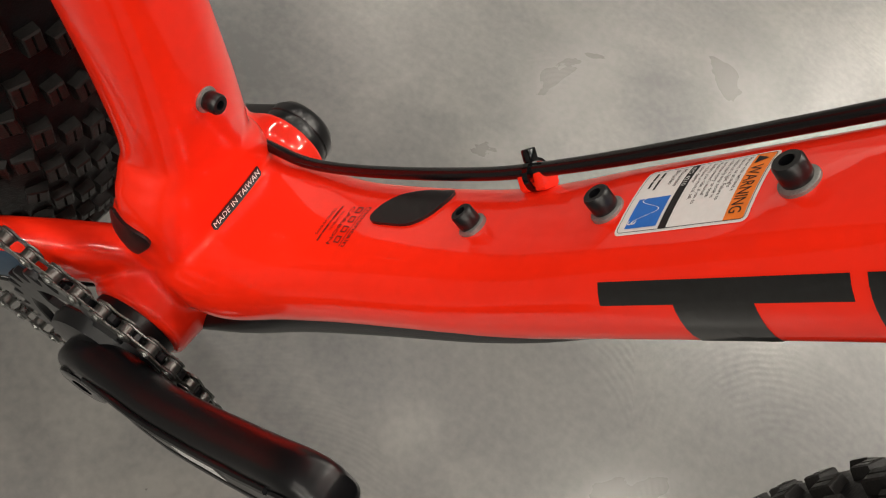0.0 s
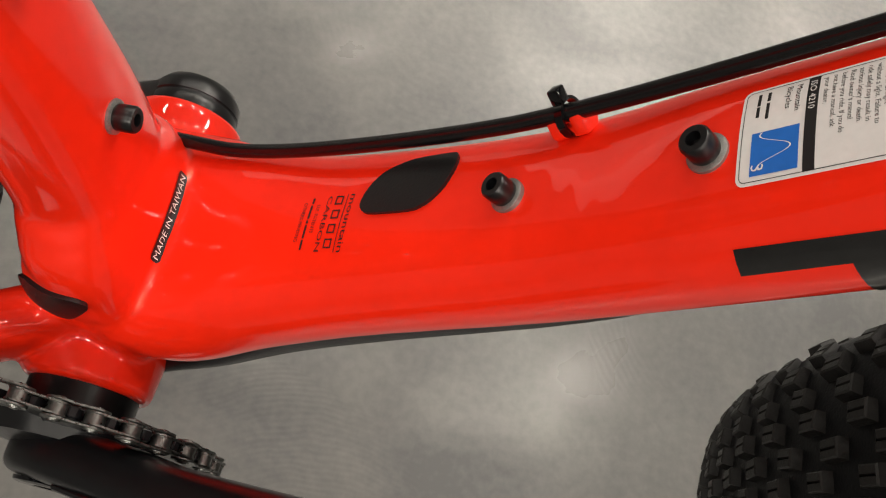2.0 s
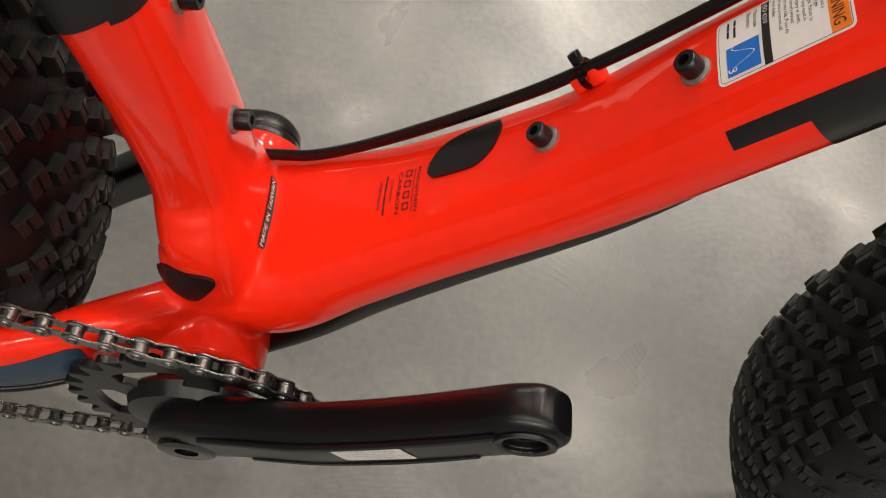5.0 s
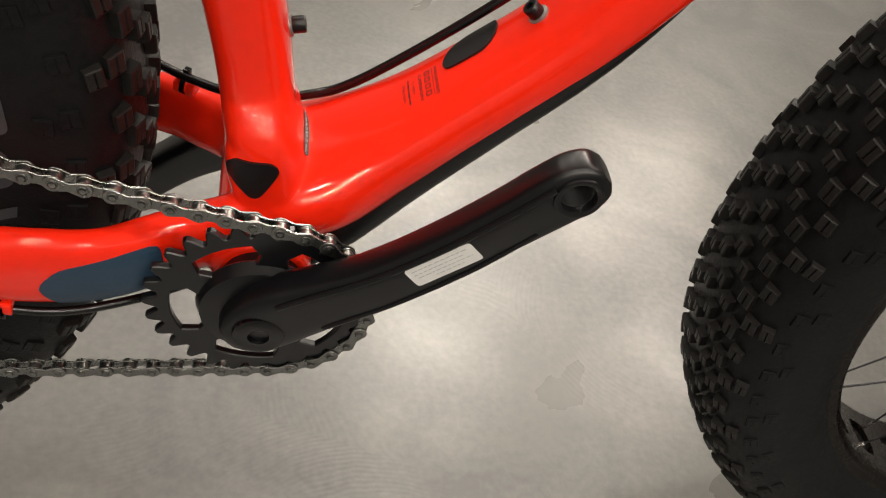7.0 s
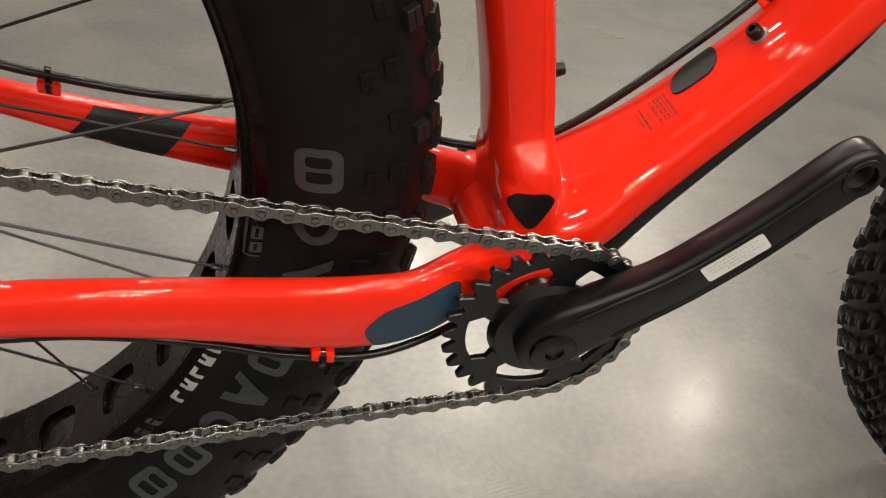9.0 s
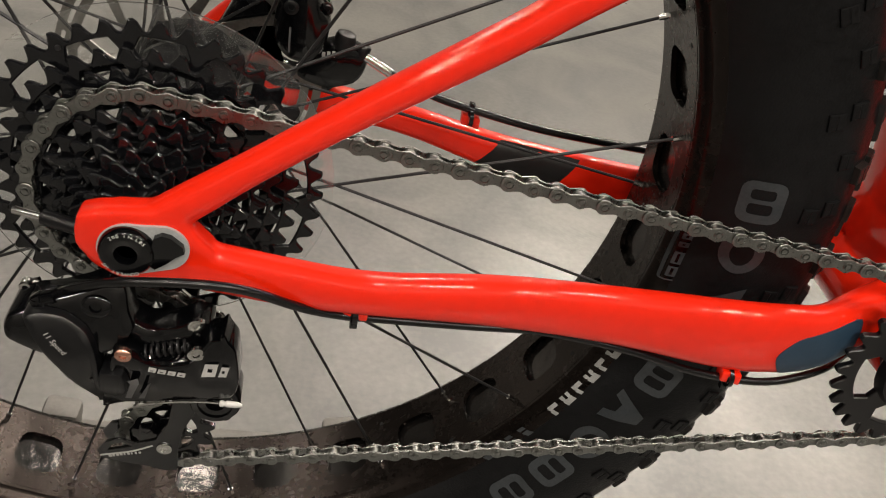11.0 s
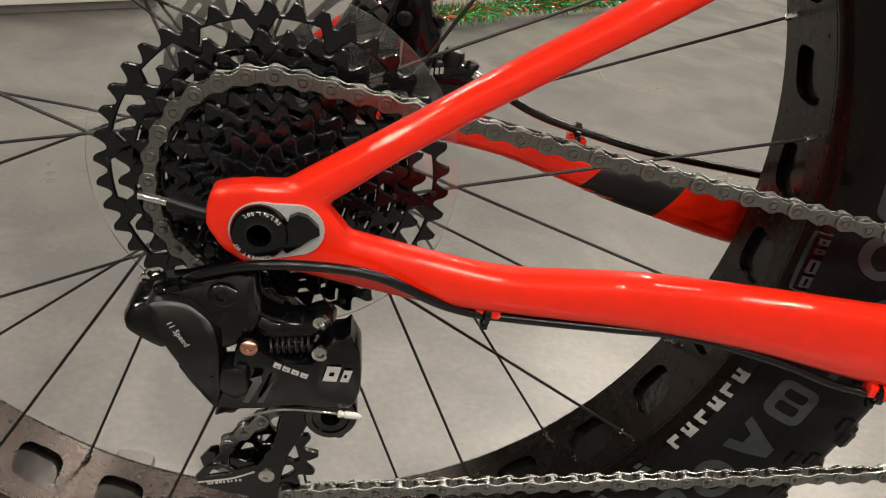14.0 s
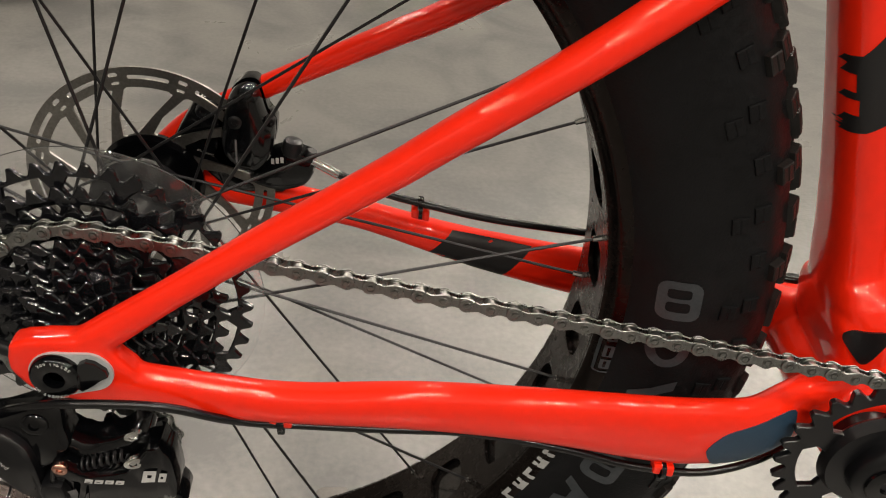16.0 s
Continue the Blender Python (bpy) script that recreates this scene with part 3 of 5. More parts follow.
ring = bmesh.new()
slots = [arc_slot(0.0305, 0.0450, radians(90 + 72 * i + 6), radians(90 + 72 * i + 46)) for i in range(5)]
plate(ring, turn_pts(gear_outline(28, tip=0.0024, root=0.0050, scale=0.99), 3), [turn_pts(k, 4) for k in slots], 0.0036, Matrix.Translation(BB + Vector((0, RINGY - 0.0018, 0))), 0.0006)
chainring = part("chainring", ring, BLACK, bike, "black toothed chainring with five slots", angle=30)

# the belt of the chain: circles (centre x, z, radius, sense, y)
UPPER, LOWER = (-0.4295, 0.2875), (-0.440, 0.2115)
R28 = 0.0127 / (2 * math.sin(math.pi / 28)) * 0.985
BELT = [(BB.x, BB.z, 0.0566, 1, RINGY), (AXLE.x, AXLE.z, R28, 1, COGY), (UPPER[0], UPPER[1], 0.0235, -1, COGY - 0.001), (LOWER[0], LOWER[1], 0.0235, 1, COGY - 0.003)]


def belt_path():
    lines = []
    for (x1, z1, r1, s1, y1), (x2, z2, r2, s2, y2) in zip(BELT, BELT[1:] + BELT[:1]):
        d, k = math.hypot(x2 - x1, z2 - z1), s2 * r2 - s1 * r1
        th = math.atan2(z2 - z1, x2 - x1) + math.asin(-k / d)
        rx, rz = math.sin(th), -math.cos(th)
        lines.append(((x1 + s1 * r1 * rx, y1, z1 + s1 * r1 * rz), (x2 + s2 * r2 * rx, y2, z2 + s2 * r2 * rz)))
    pts = []
    for n, (x, z, r, sense, y) in enumerate(BELT):
        come, leave = lines[n - 1][1], lines[n][0]
        a0, a1 = math.atan2(come[2] - z, come[0] - x), math.atan2(leave[2] - z, leave[0] - x)
        turn = (a1 - a0) % (2 * math.pi) if sense > 0 else -((a0 - a1) % (2 * math.pi))
        m = max(3, int(abs(turn) * r / 0.001))
        pts += [Vector((x + r * math.cos(a0 + turn * i / m), y, z + r * math.sin(a0 + turn * i / m))) for i in range(m + 1)]
        a, b = Vector(lines[n][0]), Vector(lines[n][1])
        pts += [a.lerp(b, i / 300) for i in range(1, 300)]
    return pts


def link_outline(pitch, r, waist):
    pts = []
    for i in range(9):
        a = math.pi / 2 + math.pi * i / 8
        pts.append((r * math.cos(a), r * math.sin(a)))
    pts.append((pitch / 2, -waist))
    for i in range(9):
        a = -math.pi / 2 + math.pi * i / 8
        pts.append((pitch + r * math.cos(a), r * math.sin(a)))
    pts.append((pitch / 2, waist))
    return pts


def link_mesh(pitch, outer):
    bm = bmesh.new()
    gap, r = (0.0031, 0.0044) if outer else (0.0020, 0.0040)
    for s in (-1, 1):
        plate(bm, link_outline(pitch, r, 0.0025 if outer else 0.0028), (), 0.0008, Matrix.Translation((0, s * gap - 0.0004, 0)), 0.00022)
    for px in (0, pitch):
        if outer:
            rod(bm, (px, -0.0034, 0), (px, 0.0042, 0), 0.0017, count=10)
            turned(bm, [(0, 0.0027), (0.00055, 0.0025), (0.0006, 0.0021), (0.0001, 0.0020), (0.0001, 0.0016), (0.0009, 0.0015), (0.0010, 0.0010)], (px, -0.0034, 0), (0, -1, 0), 14)
        else:
            rod(bm, (px, -0.0019, 0), (px, 0.0019, 0), 0.0036, count=12)
    return mesh_of("chain_link", bm, STEEL, True, 35)


def build_chain():
    pts = belt_path()
    pts.append(pts[0])
    seg = [0.0]
    for a, b in zip(pts, pts[1:]):
        seg.append(seg[-1] + (b - a).length)
    count = 2 * round(seg[-1] / 0.0127 / 2)
    pitch = seg[-1] / count
    pins, j = [], 0
    for i in range(count):
        want = i * pitch
        while seg[j + 1] < want:
            j += 1
        pins.append(pts[j].lerp(pts[j + 1], (want - seg[j]) / max(seg[j + 1] - seg[j], 1e-9)))
    kinds = [link_mesh(pitch, True), link_mesh(pitch, False)]
    first = None
    for i in range(count):
        a, b = pins[i], pins[(i + 1) % count]
        d = b - a
        x = d.normalized()
        y = Vector((0, 1, 0))
        y = (y - x * y.dot(x)).normalized()
        z = x.cross(y)
        m = Matrix((x, y, z)).transposed().to_4x4()
        m.translation = a
        if first is None:
            first = tagged(new("chain", kinds[0]), "oily grey steel bicycle chain")
            first.parent = bike
            first.matrix_basis = m
            base = m.inverted()
        else:
            ob = new("chain_link", kinds[i % 2])
            ob.parent = first
            ob.matrix_basis = base @ m
    return first


chain = build_chain()

# ---- cassette ----
TEETH = (42, 36, 32, 28, 24, 21, 18, 16, 14, 12, 10)
cassette = None
for n, teeth in enumerate(TEETH):
    bm = bmesh.new()
    r = 0.0127 / (2 * math.sin(math.pi / teeth)) * 0.972
    inner = TEETH[n + 1] if n + 1 < len(TEETH) else 8
    ri = 0.0127 / (2 * math.sin(math.pi / inner)) * 0.972
    holes = [circle(0, 0, max(0.0115, ri - 0.0098) if teeth > 12 else 0.008, 36, True)]
    lo, hi = ri - 0.0060, r - 0.0056
    if teeth > 12 and hi - lo > 0.003:
        m = {42: 14, 36: 12, 32: 16, 28: 14, 24: 12, 21: 10, 18: 9, 16: 8, 14: 7}[teeth]
        for k in range(m):
            a = 2 * math.pi * (k + 0.3 * n) / m
            holes.append(arc_slot(lo, hi, a, a + 2 * math.pi / m * 0.58, 4))
    plate(bm, turn_pts(gear_outline(teeth, scale=0.972, tip=0.0026, root=0.0036, skew=0.05), 17 * n), holes, 0.0019, Matrix.Translation(AXLE + Vector((0, -0.0466 - 0.0039 * n, 0))), 0.0007)
    cog = part("cassette" if cassette is None else "sprocket", bm, COG, cassette or bike, "black eleven-step cassette sprockets" if cassette is None else "", angle=30)
    if cassette is None:
        cassette = cog
    for k in range(6 if teeth > 20 else 0):
        a = 2 * math.pi * (k + 0.5 * (n % 2)) / 6
        pin = bmesh.new()
        turned(pin, [(0, 0.0014), (0.0012, 0.0013), (0.0014, 0.0008)], AXLE + Vector(((r - 0.0046) * math.cos(a), -0.0466 - 0.0039 * n, (r - 0.0046) * math.sin(a))), (0, -1, 0), 10)
        part("rivet", pin, DARKSTEEL, cassette)
core = bmesh.new()
turned(core, [(-0.092, 0.0115), (-0.0895, 0.0165), (-0.060, 0.020), (-0.046, 0.024)], AXLE, (0, 1, 0), 32)
part("freehub", core, COG, cassette)

# clear spoke guard behind the cassette
glass = bpy.data.materials.new("clear_plastic")
glass.use_nodes = True
g = glass.node_tree.nodes["Principled BSDF"]
g.inputs["Base Color"].default_value = (0.95, 0.96, 0.96, 1)
g.inputs["Roughness"].default_value, g.inputs["Transmission Weight"].default_value, g.inputs["IOR"].default_value = 0.03, 0.985, 1.50
guard = bmesh.new()
plate(guard, circle(0, 0, 0.0905, 96), [circle(0, 0, 0.030, 36, True)], 0.0012, Matrix.Translation(AXLE + Vector((0, -0.040, 0))))
guard_part = part("spoke_guard", guard, glass, bike, "clear plastic spoke guard disc")
guard_part.visible_shadow = False


# ---- things on the frame ----
SHELL = BVHTree.FromPolygons([v.co.copy() for v in frame_part.data.vertices], [tuple(f.vertices) for f in frame_part.data.polygons])


def cut_fine(bm, step):
    """Cuts flat faces in the local xy plane into pieces no wider than step."""
    for axis in (0, 1):
        vals = [v.co[axis] for v in bm.verts]
        lo, hi = min(vals), max(vals)
        n = int((hi - lo) / step)
        for i in range(1, n + 1):
            co, no = Vector((0, 0, 0)), Vector((0, 0, 0))
            co[axis], no[axis] = lo + (hi - lo) * i / (n + 1), 1
            bmesh.ops.bisect_plane(bm, geom=bm.verts[:] + bm.edges[:] + bm.faces[:], plane_co=co, plane_no=no)
    return bm


def lay_on(bm, origin, u, v, into, lift=0.0003, thick=0.0, shell=None):
    """Lays flat faces (x along u, y along v) on the frame, seen along the way into; thick gives a skirt down to the surface."""
    origin, u, v, into = Vector(origin), Vector(u).normalized(), Vector(v).normalized(), Vector(into).normalized()
    lost, normals = [], {}
    for vert in bm.verts:
        start = origin + u * vert.co.x + v * vert.co.y - into * 0.045
        place, normal, _, far = (shell or SHELL).ray_cast(start, into, 0.09)
        if place is None:
            lost.append(vert)
        else:
            if normal.dot(into) > 0:
                normal = -normal
            vert.co, normals[vert] = place + normal * lift, normal
    bmesh.ops.delete(bm, geom=lost, context="VERTS")
    if thick:
        rim = [e for e in bm.edges if len(e.link_faces) == 1]
        made = bmesh.ops.extrude_edge_only(bm, edges=rim)["geom"]
        for vert in [g for g in made if isinstance(g, bmesh.types.BMVert)]:
            near = SHELL.find_nearest(vert.co)
            vert.co = near[0] - near[1] * 0.0006
    return bm


def shape(outline, holes=()):
    bm = bmesh.new()
    edges = []
    for loop in (outline, *holes):
        vs = [bm.verts.new((x, y, 0)) for x, y in loop]
        edges += [bm.edges.new((vs[i], vs[(i + 1) % len(vs)])) for i in range(len(vs))]
    bmesh.ops.triangle_fill(bm, use_beauty=True, edges=edges)
    return bm


def eased(outline, steps=3):
    """A closed outline with its corners drawn round."""
    n, pts = len(outline), []
    for i in range(n):
        a, b, c, d = (Vector(outline[(i + k) % n]) for k in (-1, 0, 1, 2))
        for t in [j / steps for j in range(steps)]:
            p = b * (2 * t ** 3 - 3 * t * t + 1) + (c - a) * 0.4 * (t ** 3 - 2 * t * t + t) + c * (3 * t * t - 2 * t ** 3) + (d - b) * 0.4 * (t ** 3 - t * t)
            pts.append((p.x, p.y))
    return pts


def rect(x0, y0, x1, y1):
    return [(x0, y0), (x1, y0), (x1, y1), (x0, y1)]


def rounded(x0, y0, x1, y1, r, n=4):
    pts = []
    for cx, cy, a0 in ((x1 - r, y0 + r, -90), (x1 - r, y1 - r, 0), (x0 + r, y1 - r, 90), (x0 + r, y0 + r, 180)):
        pts += [(cx + r * math.cos(radians(a0 + 90 * i / n)), cy + r * math.sin(radians(a0 + 90 * i / n))) for i in range(n + 1)]
    return pts


def words(text, width=None, height=None, x=0.0, y=0.0, squeeze=1.0):
    """Flat letters with their lower left corner at x, y, scaled to a width or to a cap height."""
    data = bpy.data.curves.new("words", "FONT")
    data.body, data.resolution_u = text, 2
    ob = bpy.data.objects.new("words", data)
    scene.collection.objects.link(ob)
    bpy.context.view_layer.update()
    me = bpy.data.meshes.new_from_object(ob.evaluated_get(bpy.context.evaluated_depsgraph_get()))
    bpy.data.objects.remove(ob)
    bm = bmesh.new()
    bm.from_mesh(me)
    bpy.data.meshes.remove(me)
    xs, ys = [v.co.x for v in bm.verts], [v.co.y for v in bm.verts]
    if width:
        k = width / (max(xs) - min(xs))
        ky = height / 0.70 if height else k
    else:
        ky = height / 0.70
        k = ky * squeeze
    x0 = min(xs)
    for v in bm.verts:
        v.co = ((v.co.x - x0) * k + x, v.co.y * ky + y, 0)
    bmesh.ops.triangulate(bm, faces=bm.faces)
    return bm


def add(bm, more):
    me = bpy.data.meshes.new("more")
    more.to_mesh(me)
    more.free()
    bm.from_mesh(me)
    bpy.data.meshes.remove(me)
    return bm


ALONG = Vector((0.553, 0, 0.833))          # up the down tube at the bottle bolts
DOWN = Vector((0.833, 0, -0.553))          # into its top face
ACROSS = Vector((0, -1, 0))                # towards the drive side
BASE = Vector((0.1215, 0, 0.4605))         # top face at the lowest bottle bolt


def on_top(name, bm, mat, s, y=0.0, lift=0.0003, label="", fine=0.004, thick=0.0):
    """Faces whose x runs towards the drive side and whose y runs up the down tube, laid on its top face."""
    cut_fine(bm, fine)
    lay_on(bm, BASE + ALONG * s + Vector((0, y, 0)), ACROSS, ALONG, DOWN, lift, thick)
    return part(name, bm, mat, frame_part, label)


# warning label: x from the far edge to the near edge, y up the tube
LAB_S, LAB_Y, LAB_K = 0.0715, 0.0162, 0.918


def on_label(name, bm, mat, lift, label=""):
    """Faces drawn on a sheet 30 by 49 mm, brought to the label's true size and laid on the tube."""
    for v in bm.verts:
        v.co *= LAB_K
    return on_top(name, bm, mat, LAB_S, LAB_Y, lift, label)


on_label("warning_label", shape(rounded(0, 0, 0.030, 0.0490, 0.0022)), WHITE, 0.00025, "white and orange paper warning label")
line = shape(rounded(0.0009, 0.0009, 0.0291, 0.0481, 0.0016), [rounded(0.0011, 0.0011, 0.0289, 0.0479, 0.0014)[::-1]])
on_label("label_border", line, INK, 0.0004)
on_label("label_band", shape(rect(0.0011, 0.0410, 0.0289, 0.0476)), ORANGE, 0.0004)
head = words("WARNING", width=0.0195, height=0.0042, x=0.0072, y=0.0420)
add(head, shape([(0.0022, 0.0421), (0.0062, 0.0421), (0.0042, 0.0464)]))
on_label("label_heading", head, INK, 0.00055)
on_label("label_rule", shape(rect(0.0011, 0.0176, 0.0289, 0.0206)), INK, 0.0004)
on_label("label_code", words("ISO 4210", height=0.0017, x=0.0024, y=0.0183), WHITE, 0.00055)
body = bmesh.new()
for n, row in enumerate(("Never ride without a", "helmet, or at night", "without a light. Failure to", "ride safely may result in", "serious injury or death.", "Read owner's manual", "before you ride. If you do", "not have a manual, ask", "your dealer.")):
    add(body, words(row, height=0.00135, x=0.0022, y=0.0388 - 0.00212 * n, squeeze=0.92))
on_label("label_text", body, INK, 0.0004)
kind = bmesh.new()
for n, row in enumerate(("Mountain", "Bicycles")):
    add(kind, words(row, height=0.0016, x=0.0022, y=0.0146 - 0.0026 * n))
for x, w, y in ((0.0022, 0.0030, 0.0068), (0.0058, 0.0052, 0.0068), (0.0022, 0.0040, 0.0042), (0.0066, 0.0034, 0.0042)):
    add(kind, shape(rect(x, y, x + w, y + 0.0009)))
on_label("label_kind", kind, INK, 0.0004)
on_label("label_square", shape(rect(0.0150, 0.0038, 0.0276, 0.0164)), BLUE, 0.0004)
curve = [(0.0152 + 0.0105 * t, 0.0100 + 0.0042 * math.sin(7.2 * t - 2.2)) for t in [i / 20 for i in range(21)]]
on_label("label_curve", shape(curve + [(x, y + 0.00045) for x, y in curve[::-1]]), WHITE, 0.00055)
on_label("label_number", words("3", height=0.0034, x=0.0246, y=0.0042), WHITE, 0.00055)

# big black letter shapes on the drive side of the down tube
SIDE_V = Vector((0.725, -0.48, -0.481))
SIDE_IN = Vector((0.40, 0.87, -0.265))
T0 = Vector((0.1644, -0.0247, 0.5159))
letter = shape([(0, 0), (0.0755, 0), (0.0755, 0.0066), (0.0500, 0.0066), (0.0500, 0.023), (0.0255, 0.023), (0.0255, 0.0066), (0, 0.0066)])
cut_fine(letter, 0.003)
part("black_letter_shape", lay_on(letter, T0, ALONG, SIDE_V, SIDE_IN), FLAKE, frame_part, "black glitter lettering shape")
letter = shape(rect(0.0795, 0, 0.125, 0.023), [rect(0.100, 0.006, 0.112, 0.014)[::-1]])
cut_fine(letter, 0.003)
part("black_letter_shape", lay_on(letter, T0, ALONG, SIDE_V, SIDE_IN), FLAKE, frame_part, "black glitter lettering shape")

# carbon mark near the bottom bracket: bars stand for the maker's word
SLOPE = Vector((0.72, 0, 0.69))
mark = words("mountain", width=0.0215, height=0.0024, x=0, y=-0.0022)
add(mark, shape(rect(0, -0.0036, 0.0215, -0.0033)))
for n in range(4):
    x = 0.0004 + 0.0054 * n
    add(mark, shape(rect(x, -0.0082, x + 0.0034, -0.0050), [rect(x + 0.0005, -0.0077, x + 0.0029, -0.0055)[::-1]]))
add(mark, words("CARBON", width=0.0208, height=0.0019, x=0.0003, y=-0.0117))
add(mark, words("U.S. PATENTS", height=0.0014, x=0.0036, y=-0.0156, squeeze=0.9))
for x, w in ((0.0008, 0.0022), (0.0036, 0.0052), (0.0094, 0.0012), (0.0112, 0.0050), (0.0168, 0.0036)):
    add(mark, shape(rect(x, -0.0182, x + w, -0.0174)))
add(mark, words("OTHERS PENDING", height=0.0014, x=0.0026, y=-0.0214, squeeze=0.9))
cut_fine(mark, 0.006)
part("carbon_mark", lay_on(mark, (0.0788, 0.0060, 0.4185), ACROSS, SLOPE, (0.69, 0, -0.72)), INK, frame_part, "small black printed carbon mark")

# rubber plugs
plug = shape(eased([(-0.0014, 0.0010), (0.0016, -0.0022), (0.0110, -0.0025), (0.0205, -0.0020), (0.0260, 0.0010), (0.0300, 0.0060), (0.0320, 0.0130), (0.0310, 0.0185), (0.0270, 0.0192), (0.0140, 0.0180), (0.0045, 0.0135), (0.0000, 0.0070)]))
cut_fine(plug, 0.004)
part("frame_plug", lay_on(plug, (0.0822, 0, 0.4222), SLOPE, (0, 1, 0), (0.69, 0, -0.72), 0.0014, 0.001), PLUG, frame_part, "oval black rubber frame plug")
plug = shape(eased([(-0.0218, 0.3785), (-0.0195, 0.3812), (-0.0165, 0.3822), (-0.0050, 0.3835), (-0.0010, 0.3828), (0.0015, 0.3805), (0.0018, 0.3765), (-0.0042, 0.3640), (-0.0068, 0.3612), (-0.0095, 0.3610), (-0.0130, 0.3640), (-0.0200, 0.3722), (-0.0218, 0.3755)]))
cut_fine(plug, 0.004)
part("frame_plug", lay_on(plug, (0, -0.045, 0), (1, 0, 0), (0, 0, 1), (0, 1, 0), 0.0016, 0.001), PLUG, frame_part, "triangular black rubber frame plug")

# origin strip round the front of the seat tube
strip = shape(rounded(-0.0215, -0.0027, 0.0150, 0.0027, 0.0016))
cut_fine(strip, 0.002)
MID, RISE = Vector((0.0142, 0, 0.3700)), Vector((-0.8, 0.0, 0.6))
part("origin_strip", lay_on(strip, MID, (0, 0.998, 0.06), RISE, (-0.6, 0.0, -0.8), 0.0003), INK, frame_part, "black strip with white words")
strip = words("MADE IN TAIWAN", width=0.0340, height=0.0032, x=-0.0203, y=-0.0016)
cut_fine(strip, 0.0015)
part("origin_words", lay_on(strip, MID, (0, 0.998, 0.06), RISE, (-0.6, 0.0, -0.8), 0.00045), WHITE, frame_part)

# slate patch on the chainstay, black patch on the far one
patch = shape(eased([(-0.1040, 0.3270), (-0.0990, 0.3360), (-0.0900, 0.3415), (-0.0560, 0.3465), (-0.0500, 0.3400), (-0.0510, 0.3180), (-0.0880, 0.3130), (-0.0965, 0.3140)]))
cut_fine(patch, 0.004)
part("chainstay_patch", lay_on(patch, (0, -0.085, 0), (1, 0, 0), (0, 0, 1), (0, 1, 0), 0.0006, 0.001), PATCH, frame_part, "dark slate blue protective patch")
patch = shape([(-0.2620, 0.3320), (-0.2440, 0.3530), (-0.1880, 0.3455), (-0.2060, 0.3205)])
cut_fine(patch, 0.004)
part("chainstay_mark", lay_on(patch, (0, 0.060, 0), (1, 0, 0), (0, 0, 1), (0, 1, 0), 0.0004), INK, frame_part, "black slanted mark")

# black lettering shape on the seat tube
mark = shape([(-0.0775, 0.5305), (-0.0742, 0.5240), (-0.0590, 0.5268), (-0.0560, 0.5172), (-0.0715, 0.5148), (-0.0698, 0.5105), (-0.0535, 0.5135), (-0.0510, 0.5050), (-0.0685, 0.5018), (-0.0645, 0.4918), (-0.0560, 0.4930), (-0.0450, 0.4968), (-0.0330, 0.5060), (-0.0200, 0.5150), (-0.0100, 0.5190), (-0.0100, 0.5650), (-0.0480, 0.5600), (-0.0600, 0.5370)])
cut_fine(mark, 0.002)
part("black_letter_shape", lay_on(mark, (0, -0.022, 0), (1, 0, 0), (0, 0, 1), (0, 1, 0), 0.0005), INK, frame_part, "black lettering shape on the seat tube")
mark = shape(rect(-0.024, 0.0, 0.024, 0.05))
cut_fine(mark, 0.002)
part("black_letter_shape", lay_on(mark, (-0.020, 0, 0.509), (0, 1, 0), (-0.31, 0, 0.95), (-0.95, 0, -0.31), 0.0005), INK, frame_part, "black lettering shape on the seat tube")


def bottle_bolt(place, out):
    """A black socket bolt in a bare washer, standing out of the frame."""
    out = Vector(out).normalized()
    hit = SHELL.ray_cast(Vector(place) + out * 0.03, -out, 0.06)
    base = hit[0] if hit[0] else Vector(place)
    seat = bmesh.new()
    turned(seat, [(-0.001, 0.0057), (0.0009, 0.0056), (0.0013, 0.0050), (0.0013, 0.0001)], base, out, 24)
    ring = part("bolt_seat", seat, INSERT, frame_part, "bare grey threaded insert")
    head = bmesh.new()
    turned(head, [(0.0010, 0.0040), (0.0018, 0.0043), (0.0070, 0.0043), (0.0077, 0.0038), (0.0077, 0.0021), (0.0046, 0.0019), (0.0046, 0.0001)], base, out, 24)
    part("bottle_bolt", head, BLACK, frame_part, "black socket head bolt")


for d in (0.0, 0.064, 0.128):
    bottle_bolt(BASE + ALONG * d - Vector((0.0008, 0, 0)), -DOWN)
for z in (0.434, 0.497):
    bottle_bolt((-0.0185 - 0.28 * (z - 0.434) + 0.02, 0, z), (0.96, 0, 0.28))

# guard under the down tube
bm = bmesh.new()
tube_loft(bm, [(0.022, 0, 0.312, 0.050, 0.009), (0.045, -0.0035, 0.335, 0.0410, 0.0140), (0.070, -0.0035, 0.3662, 0.0350, 0.0170), (0.100, -0.0022, 0.4008, 0.0322, 0.0174), (0.1405, 0, 0.4495, 0.0308, 0.0186), (0.165, 0, 0.4868, 0.0280, 0.0180), (0.188, 0, 0.5265, 0.0230, 0.0158)], 2.4)
part("down_tube_guard", bm, PLUG, bike, "black rubber guard under the down tube")

